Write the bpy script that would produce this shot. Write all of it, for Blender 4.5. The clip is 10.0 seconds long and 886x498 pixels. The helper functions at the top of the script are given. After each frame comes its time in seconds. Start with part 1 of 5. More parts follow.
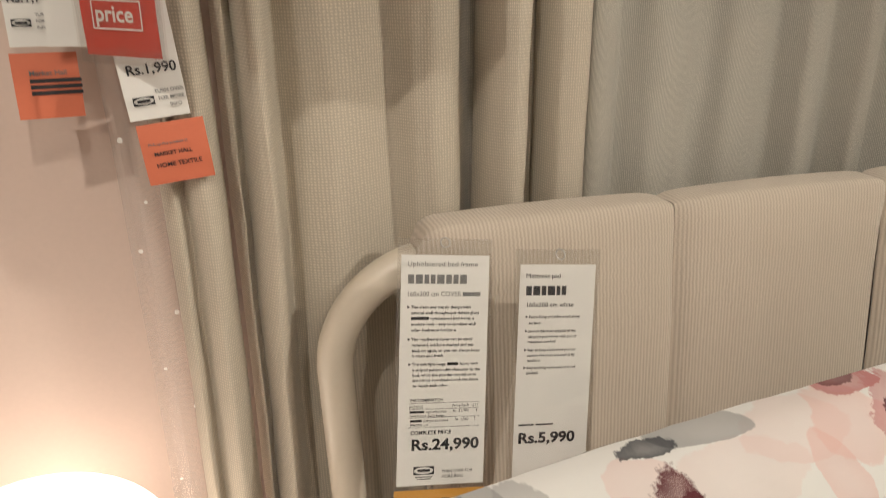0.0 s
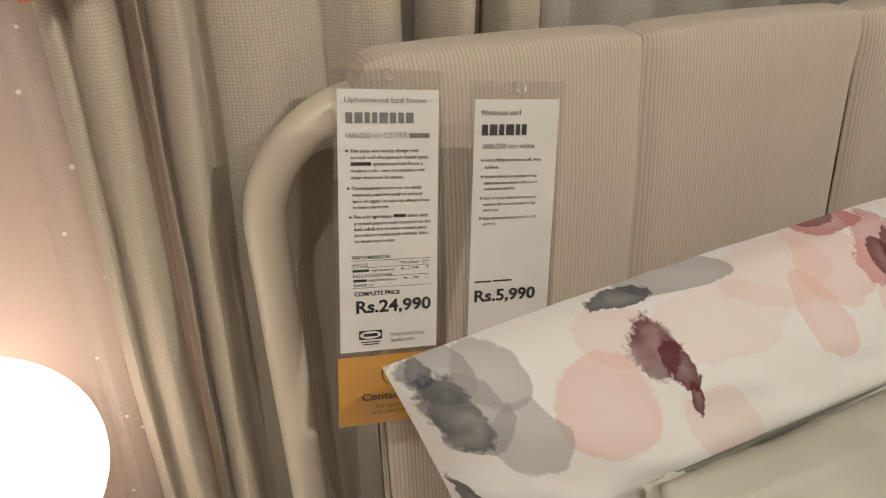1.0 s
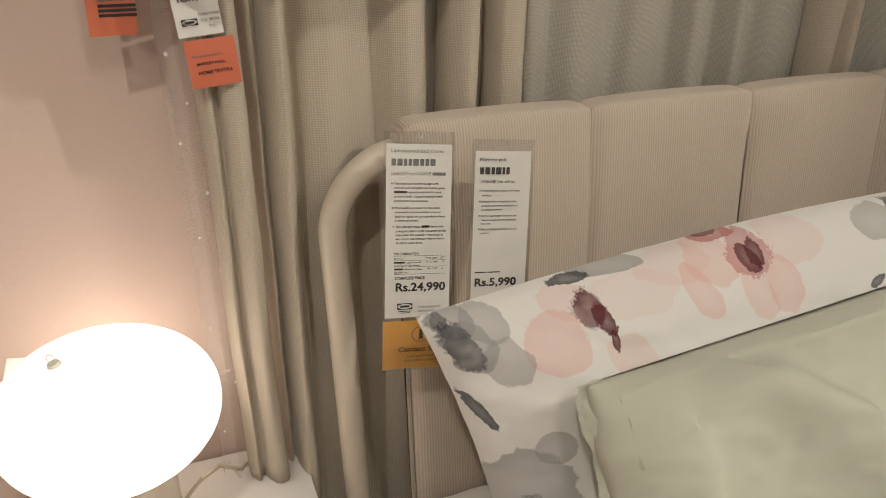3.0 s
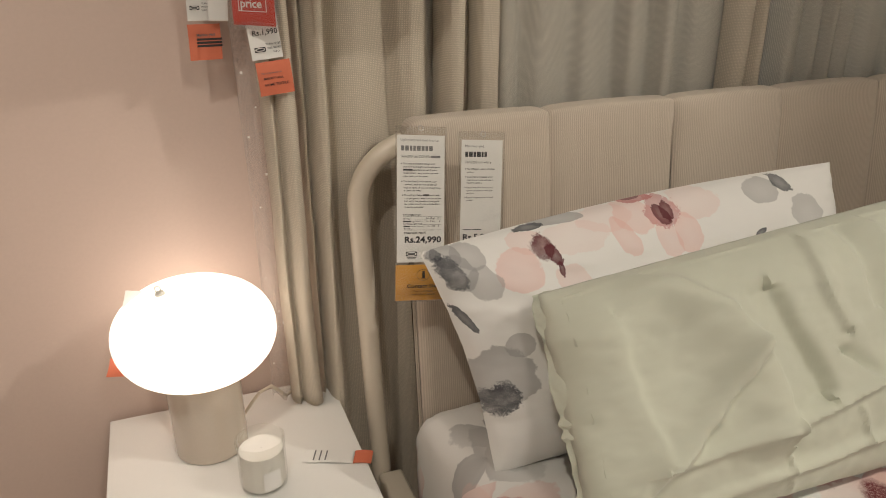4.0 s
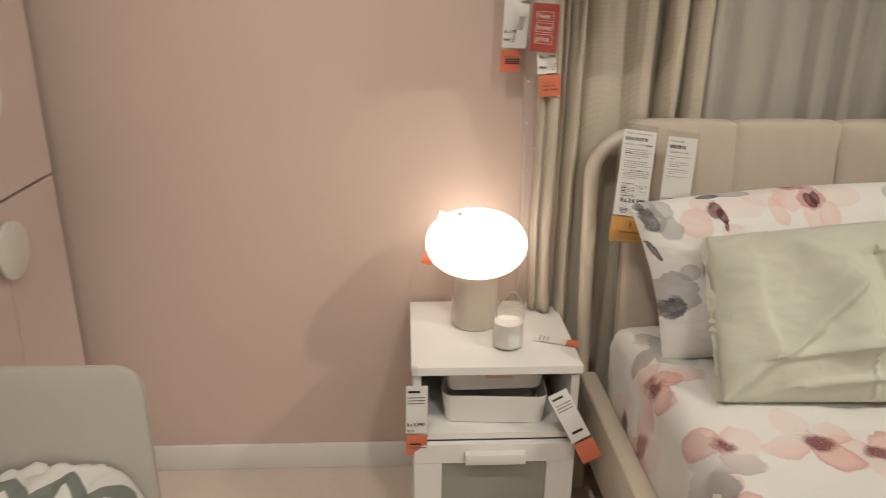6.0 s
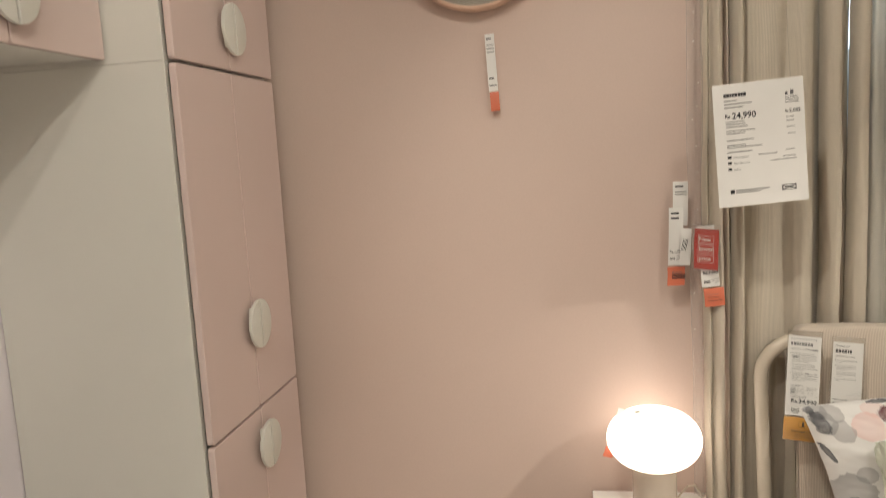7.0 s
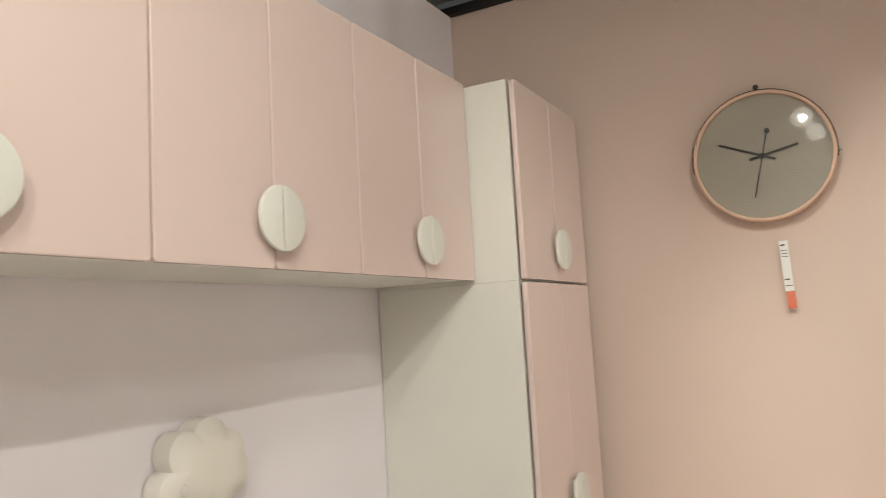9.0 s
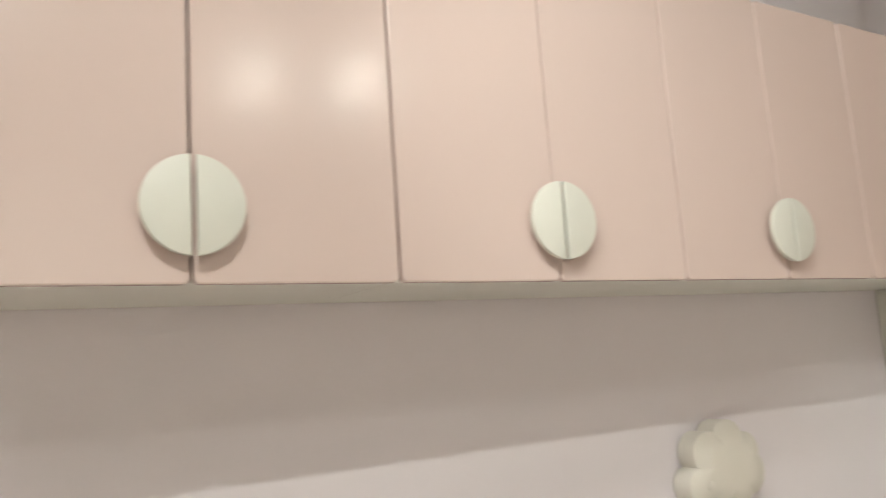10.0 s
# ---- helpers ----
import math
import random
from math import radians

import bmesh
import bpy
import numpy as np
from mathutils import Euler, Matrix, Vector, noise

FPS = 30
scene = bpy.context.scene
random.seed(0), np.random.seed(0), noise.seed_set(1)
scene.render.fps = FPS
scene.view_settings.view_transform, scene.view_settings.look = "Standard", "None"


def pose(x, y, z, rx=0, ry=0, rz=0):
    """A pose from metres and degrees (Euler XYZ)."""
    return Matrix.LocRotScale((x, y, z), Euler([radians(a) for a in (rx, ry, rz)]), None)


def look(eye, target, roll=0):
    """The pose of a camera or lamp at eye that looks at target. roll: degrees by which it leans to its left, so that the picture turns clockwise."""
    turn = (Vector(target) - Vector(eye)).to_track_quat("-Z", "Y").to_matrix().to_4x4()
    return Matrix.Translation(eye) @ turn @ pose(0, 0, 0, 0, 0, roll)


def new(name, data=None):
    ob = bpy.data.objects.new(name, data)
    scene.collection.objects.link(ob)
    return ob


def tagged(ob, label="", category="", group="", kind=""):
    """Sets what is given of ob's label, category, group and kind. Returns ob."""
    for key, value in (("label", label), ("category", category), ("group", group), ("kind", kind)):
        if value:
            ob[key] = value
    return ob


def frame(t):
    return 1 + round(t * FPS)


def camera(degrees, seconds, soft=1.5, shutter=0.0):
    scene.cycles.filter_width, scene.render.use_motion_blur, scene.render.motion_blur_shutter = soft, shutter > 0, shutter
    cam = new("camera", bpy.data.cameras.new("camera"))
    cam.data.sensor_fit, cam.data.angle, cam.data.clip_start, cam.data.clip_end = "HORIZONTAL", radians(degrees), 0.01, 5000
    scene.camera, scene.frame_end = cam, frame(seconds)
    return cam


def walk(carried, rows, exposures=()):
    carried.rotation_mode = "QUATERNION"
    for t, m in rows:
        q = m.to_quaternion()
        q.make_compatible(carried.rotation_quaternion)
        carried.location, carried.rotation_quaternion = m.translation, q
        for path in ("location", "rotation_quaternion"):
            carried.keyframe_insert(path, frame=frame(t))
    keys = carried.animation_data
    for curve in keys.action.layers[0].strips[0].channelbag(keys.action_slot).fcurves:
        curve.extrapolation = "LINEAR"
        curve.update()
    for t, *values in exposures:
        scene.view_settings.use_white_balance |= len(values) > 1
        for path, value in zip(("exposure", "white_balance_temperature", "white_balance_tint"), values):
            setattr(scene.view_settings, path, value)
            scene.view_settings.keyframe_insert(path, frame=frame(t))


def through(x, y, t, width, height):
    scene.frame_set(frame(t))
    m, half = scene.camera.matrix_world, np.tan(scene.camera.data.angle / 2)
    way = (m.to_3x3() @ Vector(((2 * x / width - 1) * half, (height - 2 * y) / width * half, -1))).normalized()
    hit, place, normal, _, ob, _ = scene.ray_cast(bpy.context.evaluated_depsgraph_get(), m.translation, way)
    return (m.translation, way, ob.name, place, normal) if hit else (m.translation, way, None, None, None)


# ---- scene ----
cam = camera(61.5, 10.0, soft=0.9, shutter=0.2)
PATH = [
    (0, (0.298, 0.279, 1.278), (0.828, 2.071, 0.565), -0.8),
    (0.5, (0.298, 0.316, 1.225), (0.874, 2.024, 0.358), -0.6),
    (1, (0.307, 0.34, 1.208), (0.958, 1.958, 0.229), 0.1),
    (1.5, (0.313, 0.342, 1.211), (0.983, 1.915, 0.173), 0.1),
    (2, (0.301, 0.299, 1.226), (0.948, 1.912, 0.235), 0.3),
    (2.5, (0.264, 0.204, 1.271), (0.903, 1.855, 0.341), 0.9),
    (3.8, (0.089, -0.191, 1.326), (0.775, 1.52, 0.55), -0.6),
    (4, (0.081, -0.263, 1.328), (0.738, 1.465, 0.566), -0.5),
    (4.5, (0.065, -0.432, 1.335), (0.629, 1.34, 0.6), -0.3),
    (5, (0.014, -0.594, 1.344), (0.525, 1.199, 0.621), -1.0),
    (5.2, (-0.018, -0.66, 1.349), (0.496, 1.134, 0.629), -1.2),
    (6.3, (-0.112, -0.988, 1.431), (-0.227, 0.899, 0.779), 0.8),
    (6.5, (-0.109, -1.04, 1.477), (-0.332, 0.861, 0.895), -0.2),
    (7, (-0.148, -1.183, 1.58), (-0.47, 0.773, 1.316), -3.2),
    (7.5, (-0.134, -1.298, 1.668), (-0.452, 0.676, 1.665), -2.7),
    (8, (-0.091, -1.405, 1.704), (-0.506, 0.548, 1.827), -1.5),
    (8.5, (-0.098, -1.502, 1.683), (-0.866, 0.335, 1.875), -1.1),
    (9, (-0.164, -1.622, 1.687), (-1.112, 0.127, 1.896), -3.3),
    (9.5, (-0.191, -1.748, 1.694), (-1.488, -0.247, 1.947), -5.6),
    (10, (-0.177, -1.868, 1.704), (-1.893, -0.885, 1.998), -3.9),
]
walk(cam, [(t, look(eye, target, roll)) for t, eye, target, roll in PATH],
     exposures=[(0.0, -0.2, 6500, 10), (0.5, -0.36, 6500, 10), (1.0, -0.44, 6500, 10), (2.0, -0.48, 6500, 10), (2.5, -0.5, 6500, 10), (4.5, -0.56, 6500, 10), (5.2, -0.55, 6500, 10), (6.5, -0.27, 6500, 10), (7.5, -0.15, 6350, 8), (8.0, 0.08, 6250, 7), (8.5, 0.13, 6180, 6), (9.0, 0.2, 6100, 5), (9.5, 0.22, 6000, 4), (10.0, 0.12, 6000, 4)])

FLOOR, WALL_N, WALL_W, WALL_TOP = -0.05, 1.055, -1.515, 2.97
WARM = (1.0, 0.92, 0.80)

# ---- light ----
world = bpy.data.worlds.new("world")
world.use_nodes = True
world.node_tree.nodes["Background"].inputs[0].default_value = (0.9, 0.85, 0.78, 1)
world.node_tree.nodes["Background"].inputs[1].default_value = 0.05
scene.world = world


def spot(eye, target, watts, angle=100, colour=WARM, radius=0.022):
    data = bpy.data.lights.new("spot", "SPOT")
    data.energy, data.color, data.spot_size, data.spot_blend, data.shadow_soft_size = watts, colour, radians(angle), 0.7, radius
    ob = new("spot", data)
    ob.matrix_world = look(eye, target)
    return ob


# sixth and last two are added fill: on the wardrobe, east wall and floor
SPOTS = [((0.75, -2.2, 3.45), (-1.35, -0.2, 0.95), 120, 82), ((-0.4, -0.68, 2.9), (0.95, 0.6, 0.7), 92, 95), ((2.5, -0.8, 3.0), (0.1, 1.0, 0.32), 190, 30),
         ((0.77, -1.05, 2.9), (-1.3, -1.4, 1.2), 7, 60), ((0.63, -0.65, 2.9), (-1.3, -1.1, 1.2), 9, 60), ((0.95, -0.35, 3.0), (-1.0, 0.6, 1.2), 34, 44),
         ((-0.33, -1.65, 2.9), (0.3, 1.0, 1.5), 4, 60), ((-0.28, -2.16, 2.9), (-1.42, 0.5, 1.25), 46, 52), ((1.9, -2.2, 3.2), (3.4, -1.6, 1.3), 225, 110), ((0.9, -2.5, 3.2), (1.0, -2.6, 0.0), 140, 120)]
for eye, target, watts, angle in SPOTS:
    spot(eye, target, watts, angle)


# ---- materials ----
def nodes_of(name):
    m = bpy.data.materials.new(name)
    m.use_nodes = True
    nt = m.node_tree
    return m, nt, nt.nodes["Principled BSDF"]


def add(nt, node_type, **settings):
    n = nt.nodes.new(node_type)
    for key, value in settings.items():
        if key == "op":
            n.operation = value
        elif key == "blend":
            n.data_type, n.blend_type = "RGBA", value
        elif key == "kind":
            n.vector_type = value
    return n


def rgba(c):
    return (*c, 1.0)


def math_node(nt, op, a, b=None):
    n = add(nt, "ShaderNodeMath", op=op)
    for k, v in enumerate((a, b)):
        if v is None:
            continue
        if isinstance(v, (int, float)):
            n.inputs[k].default_value = v
        else:
            nt.links.new(v, n.inputs[k])
    return n.outputs[0]


def mix_colour(nt, fac, a, b, blend="MIX"):
    n = add(nt, "ShaderNodeMix", blend=blend)
    for socket, v in ((n.inputs[0], fac), (n.inputs[6], a), (n.inputs[7], b)):
        if isinstance(v, (int, float)):
            socket.default_value = v
        elif isinstance(v, tuple):
            socket.default_value = rgba(v)
        else:
            nt.links.new(v, socket)
    return n.outputs[2]


def noise_node(nt, coord, scale, detail=3.0, rough=0.5):
    n = add(nt, "ShaderNodeTexNoise")
    n.inputs["Scale"].default_value, n.inputs["Detail"].default_value, n.inputs["Roughness"].default_value = scale, detail, rough
    nt.links.new(coord, n.inputs["Vector"])
    return n.outputs[0]


def ramp(nt, value, lo, hi, out_lo=0.0, out_hi=1.0):
    n = add(nt, "ShaderNodeMapRange")
    for k, v in enumerate((lo, hi, out_lo, out_hi)):
        n.inputs[k + 1].default_value = v
    nt.links.new(value, n.inputs[0])
    return n.outputs[0]


def bump(nt, bsdf, height, strength, distance):
    n = add(nt, "ShaderNodeBump")
    n.inputs["Strength"].default_value, n.inputs["Distance"].default_value = strength, distance
    nt.links.new(height, n.inputs["Height"])
    nt.links.new(n.outputs[0], bsdf.inputs["Normal"])


def paint(name, colour, rough=0.5, vary=0.06, big=3.0, fine=120.0, relief=0.15, metal=0.0, coat=0.0):
    """A painted or plain surface with soft blotches, fine grain and uneven gloss."""
    m, nt, b = nodes_of(name)
    co = add(nt, "ShaderNodeTexCoord").outputs["Object"]
    blotch, grain = noise_node(nt, co, big, 4), noise_node(nt, co, fine, 2)
    both = math_node(nt, "ADD", math_node(nt, "MULTIPLY", blotch, 0.7), math_node(nt, "MULTIPLY", grain, 0.3))
    dark, light = tuple(c * (1 - vary) for c in colour), tuple(min(1, c * (1 + vary)) for c in colour)
    nt.links.new(mix_colour(nt, ramp(nt, both, 0.3, 0.7), dark, light), b.inputs["Base Color"])
    nt.links.new(ramp(nt, blotch, 0.3, 0.7, rough * 0.85, min(1, rough * 1.15)), b.inputs["Roughness"])
    b.inputs["Metallic"].default_value = metal
    b.inputs["Coat Weight"].default_value, b.inputs["Coat Roughness"].default_value = coat, 0.08
    if relief:
        bump(nt, b, grain, relief, 0.0006)
    return m


def lacquer(name, colour, rough):
    """Even sprayed lacquer with the faintest drift of tone and orange-peel relief."""
    m, nt, b = nodes_of(name)
    co = add(nt, "ShaderNodeTexCoord").outputs["Object"]
    nt.links.new(mix_colour(nt, noise_node(nt, co, 2.0, 0.0), tuple(c * 0.97 for c in colour), tuple(c * 1.03 for c in colour)), b.inputs["Base Color"])
    b.inputs["Roughness"].default_value = rough
    bump(nt, b, noise_node(nt, co, 90.0, 0.0), 0.04, 0.0005)
    return m


def woven(name, colour, scale=900.0, vary=0.12, through=0.0, alpha=1.0):
    """Coarse woven cloth: warp and weft threads in colour and relief."""
    m, nt, b = nodes_of(name)
    co = add(nt, "ShaderNodeTexCoord").outputs["UV"]
    waves = []
    for axis in ("X", "Y"):
        w = add(nt, "ShaderNodeTexWave")
        w.bands_direction = axis
        w.inputs["Scale"].default_value, w.inputs["Distortion"].default_value = scale / 20.0, 2.5
        w.inputs["Detail"].default_value, w.inputs["Detail Scale"].default_value = 2.0, 3.0
        nt.links.new(co, w.inputs["Vector"])
        waves.append(w.outputs["Fac"])
    weave = math_node(nt, "MULTIPLY", waves[0], waves[1])
    slub, cloud = noise_node(nt, co, scale * 0.25, 3, 0.6), noise_node(nt, co, 5.0, 3)
    mixed = math_node(nt, "ADD", math_node(nt, "MULTIPLY", weave, 0.55), math_node(nt, "ADD", math_node(nt, "MULTIPLY", slub, 0.3), math_node(nt, "MULTIPLY", cloud, 0.25)))
    dark, light = tuple(c * (1 - vary) for c in colour), tuple(min(1, c * (1 + vary)) for c in colour)
    out = mix_colour(nt, ramp(nt, mixed, 0.2, 0.75), dark, light)
    nt.links.new(out, b.inputs["Base Color"])
    b.inputs["Roughness"].default_value = 0.9
    b.inputs["Sheen Weight"].default_value, b.inputs["Specular IOR Level"].default_value = 0.15, 0.15
    bump(nt, b, mixed, 0.5, 0.0012)
    if through or alpha < 1:
        last = b.outputs[0]
        target = nt.nodes["Material Output"].inputs[0]
        t = add(nt, "ShaderNodeBsdfTranslucent")
        nt.links.new(out, t.inputs[0])
        mx = add(nt, "ShaderNodeMixShader")
        mx.inputs[0].default_value = through
        nt.links.new(last, mx.inputs[1]), nt.links.new(t.outputs[0], mx.inputs[2])
        last = mx.outputs[0]
        if alpha < 1:
            tr, my = add(nt, "ShaderNodeBsdfTransparent"), add(nt, "ShaderNodeMixShader")
            nt.links.new(ramp(nt, weave, 0.0, 0.6, alpha - 0.12, min(1, alpha + 0.1)), my.inputs[0])
            nt.links.new(tr.outputs[0], my.inputs[1]), nt.links.new(last, my.inputs[2])
            last = my.outputs[0]
        nt.links.new(last, target)
    return m


def ribbed(name, light, dark):
    """Upholstery cloth with fine upright stripes."""
    m, nt, b = nodes_of(name)
    co = add(nt, "ShaderNodeTexCoord").outputs["UV"]
    w = add(nt, "ShaderNodeTexWave")
    w.bands_direction = "X"
    w.inputs["Scale"].default_value, w.inputs["Distortion"].default_value = 80.0, 2.2
    w.inputs["Detail"].default_value, w.inputs["Detail Scale"].default_value = 2.0, 1.0
    nt.links.new(co, w.inputs["Vector"])
    grain, cloud = noise_node(nt, co, 420, 3, 0.6), noise_node(nt, co, 7.0, 3)
    f = math_node(nt, "ADD", math_node(nt, "MULTIPLY", w.outputs["Fac"], 0.45), math_node(nt, "ADD", math_node(nt, "MULTIPLY", grain, 0.35), math_node(nt, "MULTIPLY", cloud, 0.25)))
    nt.links.new(mix_colour(nt, ramp(nt, f, 0.25, 0.95), dark, light), b.inputs["Base Color"])
    b.inputs["Roughness"].default_value, b.inputs["Specular IOR Level"].default_value, b.inputs["Sheen Weight"].default_value = 0.92, 0.15, 0.2
    bump(nt, b, f, 0.45, 0.0015)
    return m


def cloth(name, colour, vary=0.05):
    """Smooth bed linen."""
    m, nt, b = nodes_of(name)
    co = add(nt, "ShaderNodeTexCoord").outputs["UV"]
    cloud, thread = noise_node(nt, co, 4.0, 4), noise_node(nt, co, 700.0, 2)
    dark, light = tuple(c * (1 - vary) for c in colour), tuple(min(1, c * (1 + vary)) for c in colour)
    nt.links.new(mix_colour(nt, ramp(nt, cloud, 0.3, 0.7), dark, light), b.inputs["Base Color"])
    b.inputs["Roughness"].default_value, b.inputs["Sheen Weight"].default_value, b.inputs["Specular IOR Level"].default_value = 0.75, 0.2, 0.25
    bump(nt, b, thread, 0.25, 0.0004)
    return m


PINK_INK, ROSE_INK, WINE_INK, GREY_INK, SLATE_INK = (0.72, 0.43, 0.38), (0.46, 0.14, 0.14), (0.10, 0.012, 0.018), (0.30, 0.295, 0.29), (0.035, 0.038, 0.048)


def blot(nt, coord, colour, base, u, v, ru, rv, turn, wobble, strength=0.85, edge=0.10):
    """One watercolour petal laid over base, at (u, v) with its radii and turn."""
    mp = add(nt, "ShaderNodeMapping", kind="TEXTURE")
    mp.inputs["Location"].default_value, mp.inputs["Rotation"].default_value, mp.inputs["Scale"].default_value = (u, v, 0), (0, 0, radians(turn)), (ru, rv, 1)
    nt.links.new(coord, mp.inputs["Vector"])
    ln = add(nt, "ShaderNodeVectorMath", op="LENGTH")
    nt.links.new(mp.outputs[0], ln.inputs[0])
    d = math_node(nt, "ADD", ln.outputs["Value"], wobble)
    mask = ramp(nt, d, 1.0 + edge, 1.0 - edge)
    wash = ramp(nt, d, 0.2, 1.0, strength * 0.8, strength)
    return mix_colour(nt, math_node(nt, "MULTIPLY", mask, wash), base, colour)


def floral_pillow_cloth(name):
    """White linen with a few large watercolour flowers, in metres of cloth."""
    m, nt, b = nodes_of(name)
    co = add(nt, "ShaderNodeTexCoord").outputs["UV"]
    slow, ragged = noise_node(nt, co, 34.0, 2, 0.5), noise_node(nt, co, 210.0, 3, 0.6)
    wobble = math_node(nt, "ADD", math_node(nt, "MULTIPLY", math_node(nt, "SUBTRACT", slow, 0.5), 0.62), math_node(nt, "MULTIPLY", math_node(nt, "SUBTRACT", ragged, 0.5), 0.16))
    rough_edge = math_node(nt, "ADD", math_node(nt, "MULTIPLY", math_node(nt, "SUBTRACT", slow, 0.5), 0.9), math_node(nt, "MULTIPLY", math_node(nt, "SUBTRACT", ragged, 0.5), 0.75))
    wash, speck = noise_node(nt, co, 34.0, 4, 0.6), noise_node(nt, co, 1500.0, 2, 0.6)
    out = (0.74, 0.73, 0.70)
    pale = ((0.233, 0.392, 0.060, 0.026, 0, 0.22), (0.160, 0.402, 0.034, 0.020, -20, 0.34), (0.205, 0.325, 0.026, 0.034, 30, 0.34), (0.300, 0.410, 0.050, 0.020, 0, 0.26), (0.470, 0.405, 0.050, 0.026, 0, 0.30))
    pink = ((0.124, 0.362, 0.039, 0.037, 10, 0.52), (0.319, 0.374, 0.019, 0.034, 12, 0.50), (0.352, 0.404, 0.036, 0.028, 0, 0.48), (0.430, 0.362, 0.024, 0.034, -14, 0.50), (0.392, 0.358, 0.020, 0.032, 0, 0.42), (0.30, 0.15, 0.06, 0.05, 0, 0.4))
    grey = ((0.062, 0.405, 0.023, 0.026, 0, 0.62), (0.030, 0.412, 0.022, 0.022, 10, 0.80), (0.066, 0.353, 0.027, 0.030, 0, 0.58), (0.036, 0.378, 0.026, 0.032, 0, 0.74), (0.040, 0.186, 0.058, 0.056, 20, 0.70),
            (0.085, 0.236, 0.026, 0.022, 0, 0.60), (0.224, 0.426, 0.046, 0.008, -4, 0.75), (0.606, 0.403, 0.034, 0.024, 0, 0.62), (0.682, 0.352, 0.036, 0.034, 0, 0.55), (0.640, 0.300, 0.03, 0.03, 0, 0.5))
    for colour, blots in ((PINK_INK, pale), (PINK_INK, pink), (GREY_INK, grey)):
        for u, v, ru, rv, turn, k in blots:
            out = blot(nt, co, colour, out, u, v, ru, rv, turn, wobble, k, 0.03)
    for u, v, ru, rv, turn, k in ((0.404, 0.402, 0.034, 0.026, 0, 0.62), (0.376, 0.428, 0.032, 0.006, 0, 0.8)):
        out = blot(nt, co, ROSE_INK, out, u, v, ru, rv, turn, rough_edge, k, 0.05)
    grain = ramp(nt, math_node(nt, "ADD", math_node(nt, "MULTIPLY", wash, 0.7), math_node(nt, "MULTIPLY", speck, 0.8)), 0.52, 0.78)
    deep = out
    for colour, u, v, ru, rv, turn, k in (
        (SLATE_INK, 0.026, 0.384, 0.017, 0.036, 14, 0.85), (SLATE_INK, 0.016, 0.418, 0.012, 0.012, 0, 0.70), (SLATE_INK, 0.030, 0.146, 0.034, 0.028, 20, 0.95), (WINE_INK, 0.178, 0.390, 0.018, 0.021, 0, 0.98)):
        deep = blot(nt, co, colour, deep, u, v, ru, rv, turn, rough_edge, k, 0.10)
    out = mix_colour(nt, ramp(nt, grain, 0.0, 1.0, 0.22, 1.0), out, deep)
    for colour, u, v, ru, rv, turn, k in (
        (WINE_INK, 0.189, 0.374, 0.011, 0.020, 10, 0.95), (WINE_INK, 0.191, 0.352, 0.005, 0.015, 0, 0.95), (WINE_INK, 0.399, 0.396, 0.012, 0.017, 25, 0.9), (WINE_INK, 0.412, 0.401, 0.011, 0.016, -25, 0.9), (WINE_INK, 0.372, 0.430, 0.018, 0.003, 0, 0.8),
        (SLATE_INK, 0.016, 0.300, 0.007, 0.030, 22, 0.9), (SLATE_INK, 0.173, 0.424, 0.025, 0.005, 0, 0.9), (SLATE_INK, 0.652, 0.409, 0.013, 0.020, 40, 0.85), (SLATE_INK, 0.567, 0.334, 0.015, 0.005, 20, 0.9)):
        out = blot(nt, co, colour, out, u, v, ru, rv, turn, rough_edge, k, 0.06)
    nt.links.new(out, b.inputs["Base Color"])
    b.inputs["Roughness"].default_value, b.inputs["Sheen Weight"].default_value, b.inputs["Specular IOR Level"].default_value = 0.7, 0.2, 0.25
    bump(nt, b, noise_node(nt, co, 900.0, 2), 0.2, 0.0004)
    return m


